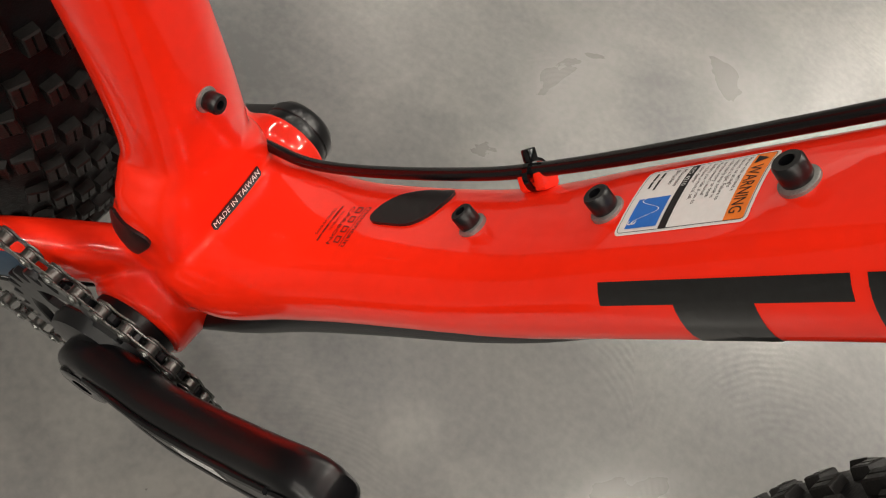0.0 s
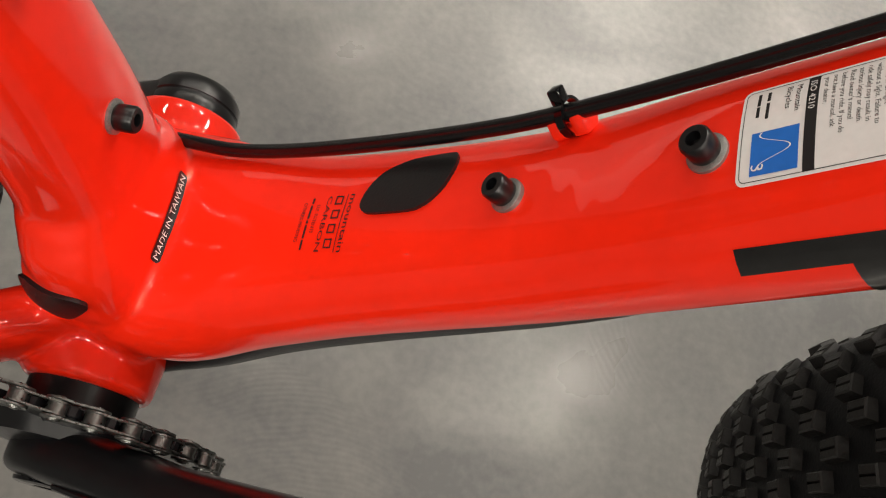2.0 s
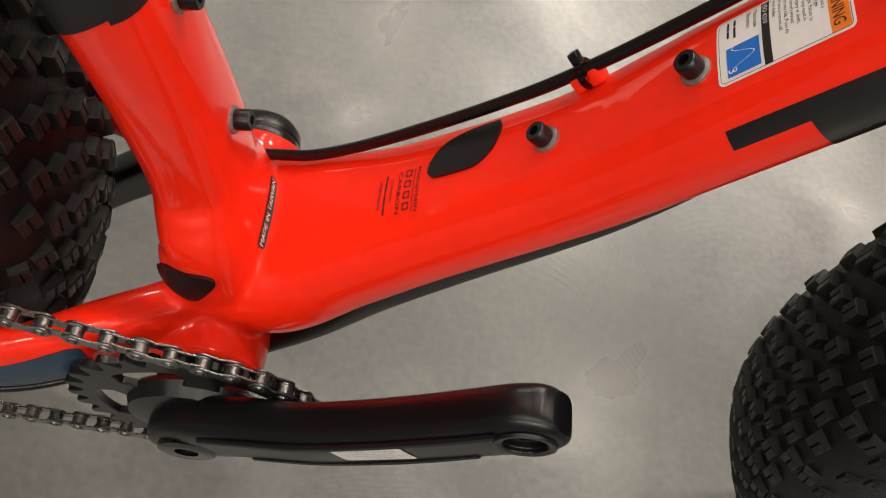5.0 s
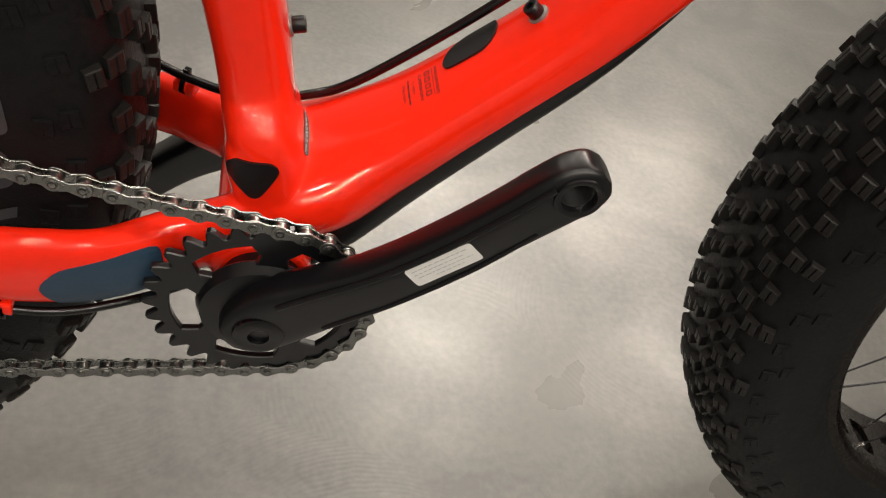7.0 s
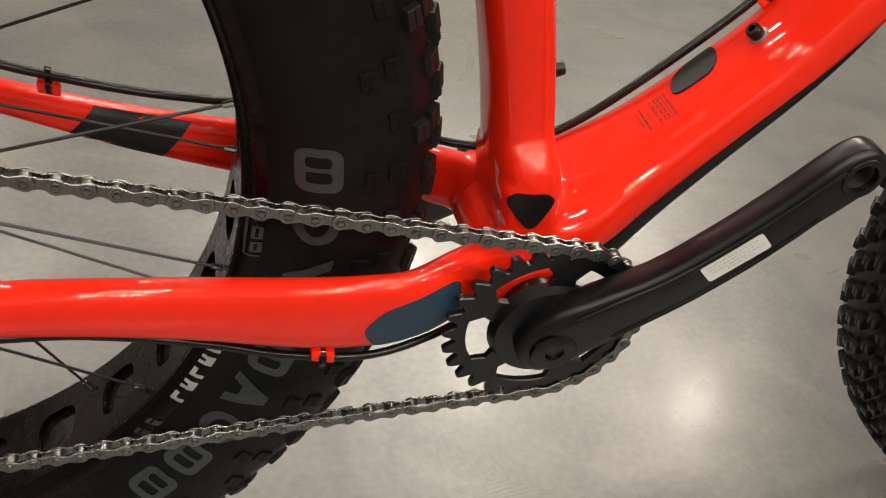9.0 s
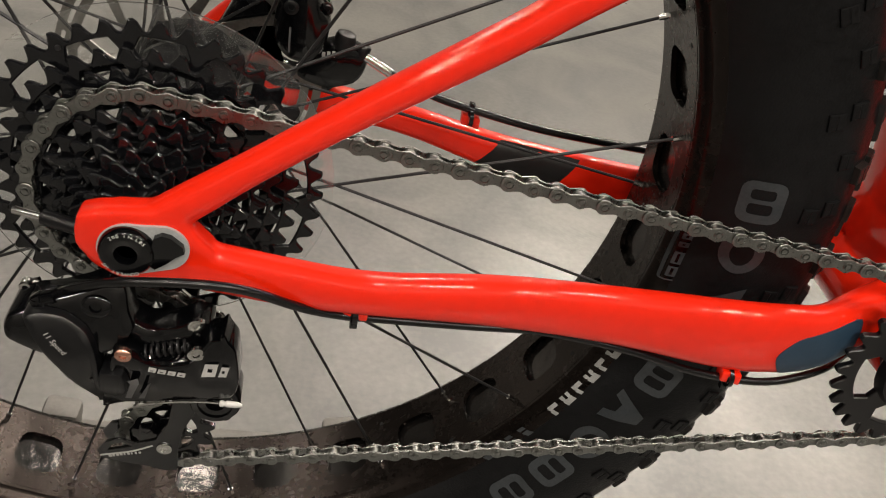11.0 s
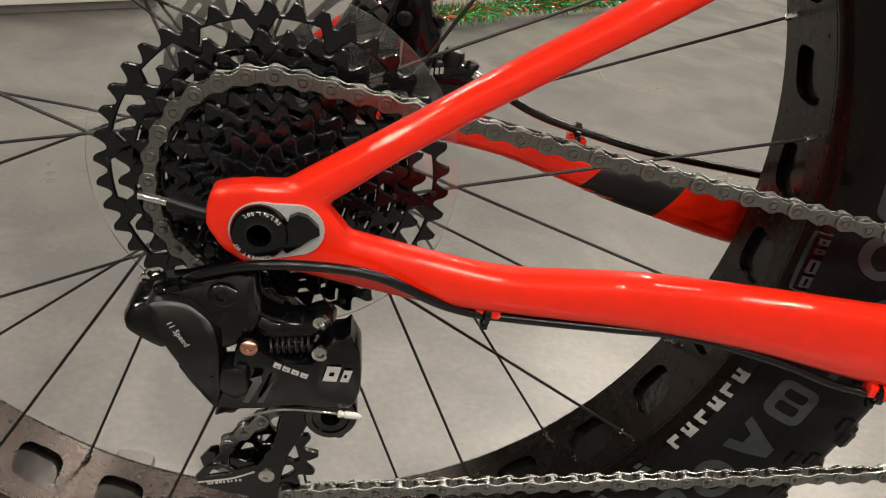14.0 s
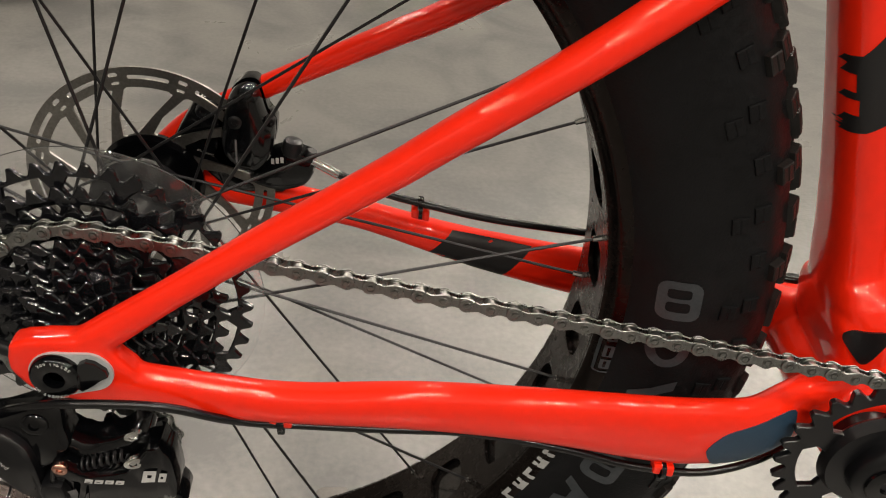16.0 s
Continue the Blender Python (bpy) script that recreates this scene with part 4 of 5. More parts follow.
# hose and cable
bm = bmesh.new()
sweep(bm, [(0.34, 0.030, 0.80), (0.25, 0.027, 0.655), (0.171, 0.0245, 0.5355), (0.1295, 0.0225, 0.4790), (0.103, 0.0220, 0.4490), (0.066, 0.0240, 0.4100), (0.038, 0.0270, 0.3830), (0.0185, 0.0290, 0.3715), (-0.012, 0.034, 0.3600), (-0.048, 0.048, 0.3570), (-0.090, 0.074, 0.3545), (-0.140, 0.081, 0.3560), (-0.214, 0.082, 0.3625), (-0.267, 0.082, 0.3725), (-0.296, 0.082, 0.3800), (-0.323, 0.080, 0.3925)], 0.0027, 12)
hose = part("brake_hose", bm, CABLE, bike, "black brake hose along the frame")
bm = bmesh.new()
rod(bm, (-0.323, 0.080, 0.3925), (-0.340, 0.079, 0.4020), 0.0034, 0.0030, 12)
part("hose_fitting", bm, CHROME, hose, "bright metal hose fitting")
bm = bmesh.new()
sweep(bm, [(-0.490, -0.0965, 0.3370), (-0.484, -0.1000, 0.3424), (-0.4761, -0.1040, 0.3507), (-0.4685, -0.1085, 0.3574), (-0.4516, -0.1145, 0.3668), (-0.4353, -0.1175, 0.3712), (-0.4191, -0.1175, 0.3722), (-0.4024, -0.1155, 0.3704), (-0.3873, -0.1120, 0.3652),
           (-0.3707, -0.1070, 0.3555), (-0.3589, -0.1020, 0.3484), (-0.3444, -0.0980, 0.3432), (-0.3300, -0.0960, 0.3412), (-0.3027, -0.0950, 0.3399), (-0.2744, -0.0940, 0.3389), (-0.2451, -0.0920, 0.3372), (-0.2135, -0.0900, 0.3312), (-0.1798, -0.0880, 0.3220),
           (-0.1436, -0.0860, 0.3100), (-0.100, -0.0840, 0.3040), (-0.060, -0.072, 0.3050), (-0.015, -0.035, 0.290), (0.030, -0.022, 0.297), (0.056, -0.021, 0.324), (0.074, -0.019, 0.348), (0.090, -0.012, 0.376)], 0.0023, 12)
part("gear_cable", bm, CABLE, bike, "black gear cable under the chainstay")


def cable_guide(place, along, out, name_label):
    """A red guide block with a black tie round it and the cable."""
    along, out = Vector(along).normalized(), Vector(out).normalized()
    side = along.cross(out)
    m = Matrix((along, side, out)).transposed().to_4x4()
    m.translation = Vector(place)
    bm = bmesh.new()
    for o in (-0.0040, 0.0040):
        box(bm, (0.0048, 0.0085, 0.0070), m @ Matrix.Translation((o, 0, 0)), 0.0012)
    box(bm, (0.0125, 0.0070, 0.0035), m @ Matrix.Translation((0, 0, -0.0022)), 0.0008)
    guide = part("cable_guide", bm, RED, bike, name_label)
    tie = bmesh.new()
    prof = [(0.0062 * math.cos(a), 0.0062 * math.sin(a)) for a in [2 * math.pi * i / 20 for i in range(20)]]
    hole = [(x * 0.84, y * 0.84) for x, y in prof][::-1]
    plate(tie, prof, [hole], 0.0026, m @ Matrix.Rotation(math.pi / 2, 4, "Z") @ Matrix.Translation((0, -0.0013, 0.0015)))
    box(tie, (0.0040, 0.0042, 0.0050), m @ Matrix.Translation((0, 0.001, 0.0090)), 0.0006)
    part("cable_tie", tie, GLOSS, guide, "black cable tie")


cable_guide((0.1315, 0.0222, 0.4752), (0.553, 0, 0.833), (-0.72, 0.50, 0.48), "red cable guide with a black tie")
cable_guide((-0.267, 0.0815, 0.3655), (-0.97, 0, 0.2), (0, 0, 1), "red cable guide with a black tie")
cable_guide((-0.050, 0.0500, 0.3500), (-0.9, 0.4, 0.0), (0, 0, 1), "red cable guide with a black tie")
cable_guide((-0.3390, -0.0950, 0.3445), (1, 0, 0.03), (0, 0, -1), "red cable guide with a black tie")
cable_guide((-0.124, -0.0850, 0.3090), (1, 0, -0.2), (0, 0, -1), "red cable guide with a black tie")

# ---- rear axle end, dropout insert, tug screw ----
bm = bmesh.new()
pill = [(-0.4425 + 0.0150 * math.cos(radians(a)), 0.3812 + 0.0135 * math.sin(radians(a))) for a in range(80, 281, 10)] + [(-0.4295 + 0.0125 * math.cos(radians(a)), 0.3832 + 0.0120 * math.sin(radians(a))) for a in range(-80, 81, 10)]
plate(bm, pill, (), 0.0015, Matrix.Translation((0, -0.1080, 0)))
insert = part("dropout_insert", bm, RAW, bike, "bare grey dropout recess")
bm = bmesh.new()
turned(bm, [(0.0, 0.0126), (0.0030, 0.0123), (0.0045, 0.0110), (0.0050, 0.0062), (0.0046, 0.0052), (-0.004, 0.0045), (-0.004, 0.0001)], (-0.4440, -0.1080, 0.3815), (0, -1, 0), 40)
part("axle_nut", bm, GLOSS, insert, "glossy black axle nut with white lettering")
bm = bmesh.new()
plate(bm, [(-0.432, 0.3905), (-0.4285, 0.3925), (-0.4245, 0.3915), (-0.4195, 0.3870), (-0.4188, 0.3835), (-0.4225, 0.3812), (-0.4265, 0.3775), (-0.4320, 0.3735), (-0.4350, 0.3760)], (), 0.003, Matrix.Translation((0, -0.1112, 0)))
part("axle_lever", bm, GLOSS, insert)


def ring_words(text, centre, radius, start, step, height, y, mat, parent):
    """Letters set round a circle that faces the drive side."""
    out = bmesh.new()
    a = start
    for ch in text:
        if ch != " ":
            one = words(ch, height=height)
            for v in one.verts:
                ang, r = radians(a) - v.co.x / radius, radius + v.co.y
                v.co = (centre[0] + r * math.cos(ang), y, centre[1] + r * math.sin(ang))
            add(out, one)
        a -= step
    return part("ring_words", out, mat, parent)


ring_words("200 IN-LBS", (-0.4440, 0.3815), 0.0098, 128, 9.5, 0.0017, -0.1129, WHITE, insert)
ring_words("CONVERT HT", (-0.4440, 0.3815), 0.0100, -60, 9.5, 0.0017, -0.1127, WHITE, insert)
bm = bmesh.new()
rod(bm, (-0.500, -0.082, 0.3795), (-0.478, -0.087, 0.3785), 0.0020, count=14)
screw = part("tug_screw", bm, CHROME, bike, "bright threaded tug screw")
bm = bmesh.new()
rod(bm, (-0.486, -0.085, 0.379), (-0.468, -0.0905, 0.378), 0.0038, count=16)
part("screw_sleeve", bm, BLACK, screw, "black sleeve")

# ---- rear derailleur ----
def pad(bm, outline, y_out, y_in, bevel=0.002, steps=3):
    """A moulded plate in the xz plane, its outer edges rounded over, facing the drive side."""
    n = len(outline)
    pts = []
    for i in range(n):
        a, b, c, d = (Vector(outline[(i + k) % n]) for k in (-1, 0, 1, 2))
        for t in [j / steps for j in range(steps)]:
            m0, m1 = (c - a) * 0.35, (d - b) * 0.35
            pts.append(b * (2 * t ** 3 - 3 * t * t + 1) + m0 * (t ** 3 - 2 * t * t + t) + c * (3 * t * t - 2 * t ** 3) + m1 * (t ** 3 - t * t))
    n = len(pts)
    area = sum(pts[i].x * pts[(i + 1) % n].y - pts[(i + 1) % n].x * pts[i].y for i in range(n))
    turn = 1 if area > 0 else -1
    inward = []
    for i in range(n):
        way = (pts[(i + 1) % n] - pts[i - 1]).normalized()
        inward.append(Vector((-way.y, way.x)) * turn)
    sign = 1 if y_in > y_out else -1
    rings = []
    for off, y in ((0, y_in), (0, y_out + sign * bevel), (bevel * 0.3, y_out + sign * bevel * 0.3), (bevel, y_out)):
        rings.append([bm.verts.new((p.x + q.x * off, y, p.y + q.y * off)) for p, q in zip(pts, inward)])
    for a, b in zip(rings, rings[1:]):
        for i in range(n):
            bm.faces.new((a[i], a[(i + 1) % n], b[(i + 1) % n], b[i]))
    bm.faces.new(rings[0][::-1])
    bm.faces.new(rings[-1])
    bmesh.ops.triangulate(bm, faces=[f for f in bm.faces if len(f.verts) > 4])
    bmesh.ops.recalc_face_normals(bm, faces=bm.faces)
    return bm


def bvh_of(ob):
    return BVHTree.FromPolygons([v.co.copy() for v in ob.data.vertices], [tuple(f.vertices) for f in ob.data.polygons])


def bolt_head(name, place, r, h, mat, parent, label="", way=-1):
    bm = bmesh.new()
    turned(bm, [(-0.002, r * 0.95), (0, r), (h * 0.6, r), (h, r * 0.8), (h, r * 0.42), (h * 0.35, r * 0.38), (h * 0.35, 0.0001)], place, (0, way, 0), 20)
    return part(name, bm, mat, parent, label)


COPPER = material("copper_pivot", (0.62, 0.34, 0.26), 0.25, 1.0, 0.15, 90)
DARKGREY = material("dark_grey_print", (0.11, 0.11, 0.115), 0.45, 0, 0.1, 90)
LIGHT = material("pale_grey_print", (0.48, 0.48, 0.475), 0.45, 0, 0.1, 90)

mech = part("rear_derailleur", pad(bmesh.new(), [(-0.498, 0.330), (-0.503, 0.327), (-0.506, 0.319), (-0.504, 0.3115), (-0.489, 0.303), (-0.483, 0.308), (-0.485, 0.325), (-0.490, 0.332)], -0.0945, -0.072, 0.004), GLOSS, bike, "black eleven speed rear derailleur under the dropout")
part("upper_arm", pad(bmesh.new(), [(-0.4915, 0.338), (-0.479, 0.3412), (-0.466, 0.3465), (-0.455, 0.352), (-0.447, 0.350), (-0.4455, 0.336), (-0.443, 0.325), (-0.449, 0.313), (-0.461, 0.306), (-0.468, 0.320), (-0.478, 0.331)], -0.0955, -0.080, 0.003), GLOSS, mech)
panel = part("side_panel", pad(bmesh.new(), [(-0.4945, 0.3305), (-0.487, 0.310), (-0.478, 0.296), (-0.4615, 0.2745), (-0.4590, 0.287), (-0.4605, 0.311), (-0.4645, 0.325), (-0.475, 0.3345), (-0.487, 0.3355)], -0.1000, -0.084, 0.0035), BLACK, mech, "satin black side panel")
part("lower_skirt", pad(bmesh.new(), [(-0.480, 0.2955), (-0.4625, 0.2735), (-0.453, 0.2720), (-0.447, 0.284), (-0.459, 0.289)], -0.0965, -0.082, 0.0012), GLOSS, mech)
link = part("outer_link", pad(bmesh.new(), [(-0.453, 0.3115), (-0.446, 0.3135), (-0.434, 0.3070), (-0.418, 0.3065), (-0.410, 0.3205), (-0.404, 0.3225), (-0.4015, 0.3255), (-0.3995, 0.3205), (-0.396, 0.315), (-0.394, 0.296), (-0.398, 0.2825), (-0.426, 0.2800), (-0.450, 0.2775), (-0.4625, 0.2735), (-0.4555, 0.296)], -0.1010, -0.083, 0.0016), GLOSS, mech, "gloss black outer link with pale marks")
part("inner_link", pad(bmesh.new(), [(-0.448, 0.330), (-0.437, 0.3235), (-0.424, 0.3235), (-0.416, 0.3275), (-0.409, 0.3235), (-0.411, 0.313), (-0.433, 0.310), (-0.445, 0.318)], -0.0925, -0.076, 0.002), GLOSS, mech)
part("link_bridge", pad(bmesh.new(), [(-0.459, 0.3005), (-0.448, 0.3000), (-0.4465, 0.2880), (-0.4520, 0.2835), (-0.4600, 0.2880)], -0.1030, -0.088, 0.0025), BLACK, mech)
bolt_head("mount_bolt", (-0.4605, -0.0950, 0.3385), 0.0070, 0.0022, GLOSS, mech)
bolt_head("pivot_bolt", (-0.4470, -0.1010, 0.3135), 0.0042, 0.0012, COPPER, mech, "copper coloured pivot bolt")
bolt_head("pivot_bolt", (-0.4145, -0.1000, 0.3125), 0.0040, 0.0014, CHROME, mech, "bright pivot bolt")
bolt_head("pivot_bolt", (-0.4155, -0.0925, 0.3250), 0.0038, 0.0014, CHROME, mech, "bright pivot bolt")
coil = bmesh.new()
turns = [(k / 10) * 2 * math.pi for k in range(71)]
sweep(coil, [(-0.4385 + 0.0200 * k / 70, -0.0935 + 0.0034 * math.cos(a), 0.3095 + 0.0035 * k / 70 + 0.0034 * math.sin(a)) for k, a in enumerate(turns)], 0.00075, 6, 1)
part("spring", coil, DARKSTEEL, mech, "dark coil spring")
knuckle = bmesh.new()
turned(knuckle, [(-0.020, 0.0128), (0.000, 0.0132), (0.0015, 0.0122), (0.0018, 0.0092), (0.0008, 0.0088), (0.0008, 0.0050), (-0.003, 0.0045), (-0.003, 0.0001)], (-0.4065, -0.0955, 0.2735), (0, -1, 0), 36)
part("cage_pivot", knuckle, GLOSS, mech)
bolt_head("stop_screw", (-0.4015, -0.0930, 0.2620), 0.0032, 0.0015, GLOSS, mech)
ring_words("iiiii iiiii", (-0.4065, 0.2735), 0.0098, 120, 11, 0.0012, -0.0974, LIGHT, mech)
wire = bmesh.new()
sweep(wire, [(-0.448, -0.1012, 0.2735), (-0.432, -0.1018, 0.2795), (-0.417, -0.1020, 0.2805), (-0.403, -0.1020, 0.2800)], 0.0006, 8)
part("cable_end", wire, CHROME, mech, "bright bare cable wire")
tip = bmesh.new()
turned(tip, [(0, 0.0012), (0.0005, 0.0017), (0.0018, 0.0017), (0.0022, 0.0013), (0.0032, 0.0013), (0.0036, 0.0017), (0.0088, 0.0016), (0.0105, 0.0012), (0.0118, 0.0004)], (-0.4035, -0.1020, 0.2800), (0.995, 0, -0.05), 12)
part("cable_cap", tip, WHITE, mech, "white crimped cable end cap")
cage_outline = [(-0.4290, 0.272), (-0.4110, 0.272), (-0.4165, 0.255), (-0.4205, 0.244), (-0.4270, 0.229), (-0.4300, 0.212), (-0.4305, 0.196), (-0.437, 0.1945), (-0.4475, 0.198), (-0.4615, 0.2005), (-0.4735, 0.204), (-0.4755, 0.210), (-0.470, 0.2180), (-0.4625, 0.2205), (-0.4535, 0.2170), (-0.4425, 0.2215), (-0.4350, 0.235), (-0.4325, 0.250)]
cage = bmesh.new()
plate(cage, cage_outline, [[(-0.4665, 0.2155), (-0.4605, 0.2175), (-0.4565, 0.2145), (-0.4690, 0.2110)]], 0.0018, Matrix.Translation((0, -0.0772, 0)), 0.0004)
cage_part = part("outer_cage", cage, GLOSS, mech, "black pulley cage plate")
part("inner_cage", plate(bmesh.new(), [(x, z) for x, z in cage_outline], (), 0.0016, Matrix.Translation((0, -0.0625, 0))), GLOSS, mech)
for n, (px, pz) in enumerate((UPPER, (-0.4375, 0.2140))):
    bm = bmesh.new()
    plate(bm, turn_pts(gear_outline(12, tip=0.0026, root=0.0040), 9), [arc_slot(0.0105, 0.0165, radians(72 * i), radians(72 * i + 44), 5) for i in range(5)], 0.0028, Matrix.Translation((px, COGY - 0.0030, pz)), 0.0005)
    part("pulley", bm, GLOSS, mech, "black toothed jockey wheel", angle=30)
    bm = bmesh.new()
    turned(bm, [(-0.001, 0.0098), (0.0014, 0.0092), (0.0016, 0.0035)], (px, COGY - 0.0028, pz), (0, -1, 0), 24)
    part("pulley_cap", bm, GLOSS, mech)
bolt_head("pulley_bolt", (-0.4375, -0.0772, 0.2145), 0.0044, 0.0014, CHROME, mech, "bright pulley bolt")
stripe = bmesh.new()
sweep(stripe, [(-0.4738, -0.0774, 0.2065), (-0.4650, -0.0774, 0.2085), (-0.4550, -0.0774, 0.2112), (-0.4440, -0.0774, 0.2165)], 0.0005, 6)
part("cage_stripe", stripe, LIGHT, mech, "thin pale stripe")
bars = bmesh.new()
for k, w in enumerate((0.0018, 0.0012, 0.0016, 0.0014, 0.0010, 0.0013, 0.0008, 0.0012, 0.0014)):
    m = Matrix.Translation((-0.4690 + 0.0021 * k, -0.0773, 0.2052 + 0.00048 * k))
    plate(bars, rect(0, 0, w, 0.0016), (), 0.0003, m)
part("cage_marks", bars, LIGHT, mech)
bm = bmesh.new()
turned(bm, [(0, 0.0034), (0.001, 0.0042), (0.006, 0.0044), (0.0065, 0.0038), (0.0090, 0.0038), (0.0130, 0.0034)], (-0.4905, -0.0905, 0.3350), (0.86, -0.2, 0.47), 16)
part("cable_stop", bm, GLOSS, mech)
bm = bmesh.new()
rod(bm, (-0.494, -0.070, 0.3310), (-0.503, -0.070, 0.3270), 0.0018, count=12)
screw = part("adjuster_screw", bm, CHROME, mech, "bright adjuster screw")
bolt_head("adjuster_screw", (-0.5000, -0.0715, 0.3290), 0.0034, 0.0030, CHROME, mech, "bright adjuster screw")

# marks on the derailleur: words that name no maker, bars for the rest
skin = bvh_of(panel)
text = words("11 Speed", width=0.0148, height=0.0030)
part("panel_words", lay_on(text, (-0.4845, -0.100, 0.3225), (0.56, 0, -0.83), (0.83, 0, 0.56), (0, 1, 0), 0.00025, shell=skin), LIGHT, mech)
skin = bvh_of(link)
for k in range(4):
    x = 0.0044 * k
    row = shape([(x, 0), (x + 0.0036, 0), (x + 0.0036, 0.0029), (x, 0.0029)], [rect(x + 0.0010, 0.0008, x + 0.0024, 0.0013)[::-1]])
    part("link_mark", lay_on(row, (-0.4355, -0.101, 0.3035), (0.94, 0, -0.34), (0.25, 0, 0.97), (0, 1, 0), 0.00025, shell=skin), LIGHT, mech)
for x, w, z in ((0.0, 0.0066, 0.0088), (0.0082, 0.0040, 0.0070)):
    row = shape([(x, 0), (x + w, 0), (x + w + 0.0014, z), (x + 0.0014, z)], [[(x + w * 0.38, z * 0.35), (x + w * 0.44, z * 0.62), (x + w * 0.80, z * 0.62), (x + w * 0.74, z * 0.35)]])
    part("link_mark", lay_on(row, (-0.4125, -0.101, 0.2975), (1, 0, 0.03), (0.04, 0, 1), (0, 1, 0), 0.00025, shell=skin), LIGHT, mech)
row = shape([(0.0, 0.0), (0.0030, 0.0), (0.0090, 0.0125), (0.0084, 0.0160), (0.0030, 0.0135), (0.0045, 0.0118)])
add(row, shape([(0.0068, 0.0004), (0.0098, 0.0006), (0.0148, 0.0135), (0.0132, 0.0118)]))
part("link_mark", lay_on(row, (-0.4490, -0.101, 0.2820), (1, 0, 0.0), (0, 0, 1), (0, 1, 0), 0.00025, shell=skin), DARKGREY, mech)



def stand_out(ob):
    """Swings the derailleur's knuckle and links outwards from the wheel, most at the hanger end, the cage least."""
    ramp = lambda v, lo, hi: min(1.0, max(0.0, (v - lo) / (hi - lo)))
    pivot = Vector((-0.424, -0.443, 0.5605))
    for o in (ob, *ob.children_recursive):
        for v in o.data.vertices:
            high = ramp(v.co.z, 0.270, 0.290) * (1 - 0.45 * ramp(v.co.z, 0.315, 0.352))
            out = -(0.005 + 0.019 * ramp(-v.co.x, 0.410, 0.434)) * high
            v.co = pivot + (v.co - pivot) * ((v.co.y + out - pivot.y) / (v.co.y - pivot.y))
            v.co.z += 0.0022 * high
            v.co.x += 0.0006 * high


stand_out(mech)

# ---- rear brake ----
rotor = bmesh.new()
ARMS = 11
holes = []
for k in range(ARMS):
    a = radians(103 + 360 / ARMS * k)
    w = 2 * math.pi / ARMS
    skew = radians(20)
    window = [(0.0655, a + 0.055), (0.0662, a + 0.09)] + [(0.0668, a + 0.09 + (w - 0.18) * i / 5) for i in range(6)] + [(0.0655, a + w - 0.055), (0.0480, a + w - 0.06 + skew * 0.5), (0.0355, a + w - 0.13 + skew), (0.0335, a + w - 0.22 + skew), (0.0335, a + 0.22 + skew), (0.0355, a + 0.13 + skew), (0.0480, a + 0.06 + skew * 0.5)]
    holes.append([(r * math.cos(t), r * math.sin(t)) for r, t in window][::-1])
    holes.append(arc_slot(0.0722, 0.0748, a + 0.12, a + w - 0.12, 6))
    holes.append(arc_slot(0.0742, 0.0768, a - 0.03, a + 0.03, 2))
    holes.append(arc_slot(0.0690, 0.0708, a - 0.03, a + 0.03, 2))
plate(rotor, circle(0, 0, 0.0800, 120), holes, 0.0018, Matrix.Translation((AXLE.x, 0.0810, AXLE.z)))
rotor_part = part("brake_rotor", rotor, material("rotor_steel", (0.30, 0.29, 0.27), 0.38, 1.0, 0.2, 60, 0.1, 700), bike, "dark steel slotted brake rotor behind the cassette", angle=30)
bm = bmesh.new()
turned(bm, [(-0.004, 0.020), (-0.004, 0.032), (-0.001, 0.0345), (0.003, 0.034), (0.003, 0.020)], AXLE + Vector((0, 0.081, 0)), (0, 1, 0), 36)
part("rotor_carrier", bm, GLOSS, rotor_part)
caliper = part("brake_caliper", pad(bmesh.new(), [(-0.390, 0.447), (-0.381, 0.4545), (-0.373, 0.453), (-0.368, 0.435), (-0.3625, 0.427), (-0.365, 0.409), (-0.374, 0.3985), (-0.386, 0.4005), (-0.394, 0.409), (-0.3955, 0.421)], 0.0640, 0.079, 0.005), GLOSS, bike, "glossy black hydraulic brake caliper on the frame")
part("caliper_half", pad(bmesh.new(), [(-0.390, 0.447), (-0.381, 0.4545), (-0.373, 0.453), (-0.368, 0.435), (-0.3625, 0.427), (-0.365, 0.409), (-0.374, 0.3985), (-0.386, 0.4005), (-0.394, 0.409), (-0.3955, 0.421)], 0.100, 0.0850, 0.005), GLOSS, caliper)
part("caliper_arm", pad(bmesh.new(), [(-0.378, 0.398), (-0.366, 0.405), (-0.355, 0.4085), (-0.345, 0.406), (-0.338, 0.4025), (-0.339, 0.392), (-0.345, 0.3830), (-0.362, 0.3780), (-0.380, 0.384)], 0.0770, 0.092, 0.003), GLOSS, caliper)
part("mount_adapter", pad(bmesh.new(), [(-0.414, 0.436), (-0.405, 0.4375), (-0.394, 0.432), (-0.392, 0.412), (-0.402, 0.398), (-0.385, 0.386), (-0.355, 0.384), (-0.360, 0.372), (-0.395, 0.372), (-0.413, 0.388), (-0.430, 0.404), (-0.428, 0.412)], 0.0855, 0.096, 0.0025), GLOSS, caliper)
bolt_head("caliper_bolt", (-0.4085, 0.0855, 0.4300), 0.0052, 0.004, BLACK, caliper)
bolt_head("caliper_bolt", (-0.3855, 0.0640, 0.4340), 0.0044, 0.0015, BLACK, caliper)
bolt_head("bleed_screw", (-0.3650, 0.0720, 0.4325), 0.0036, 0.003, BLACK, caliper)
bm = bmesh.new()
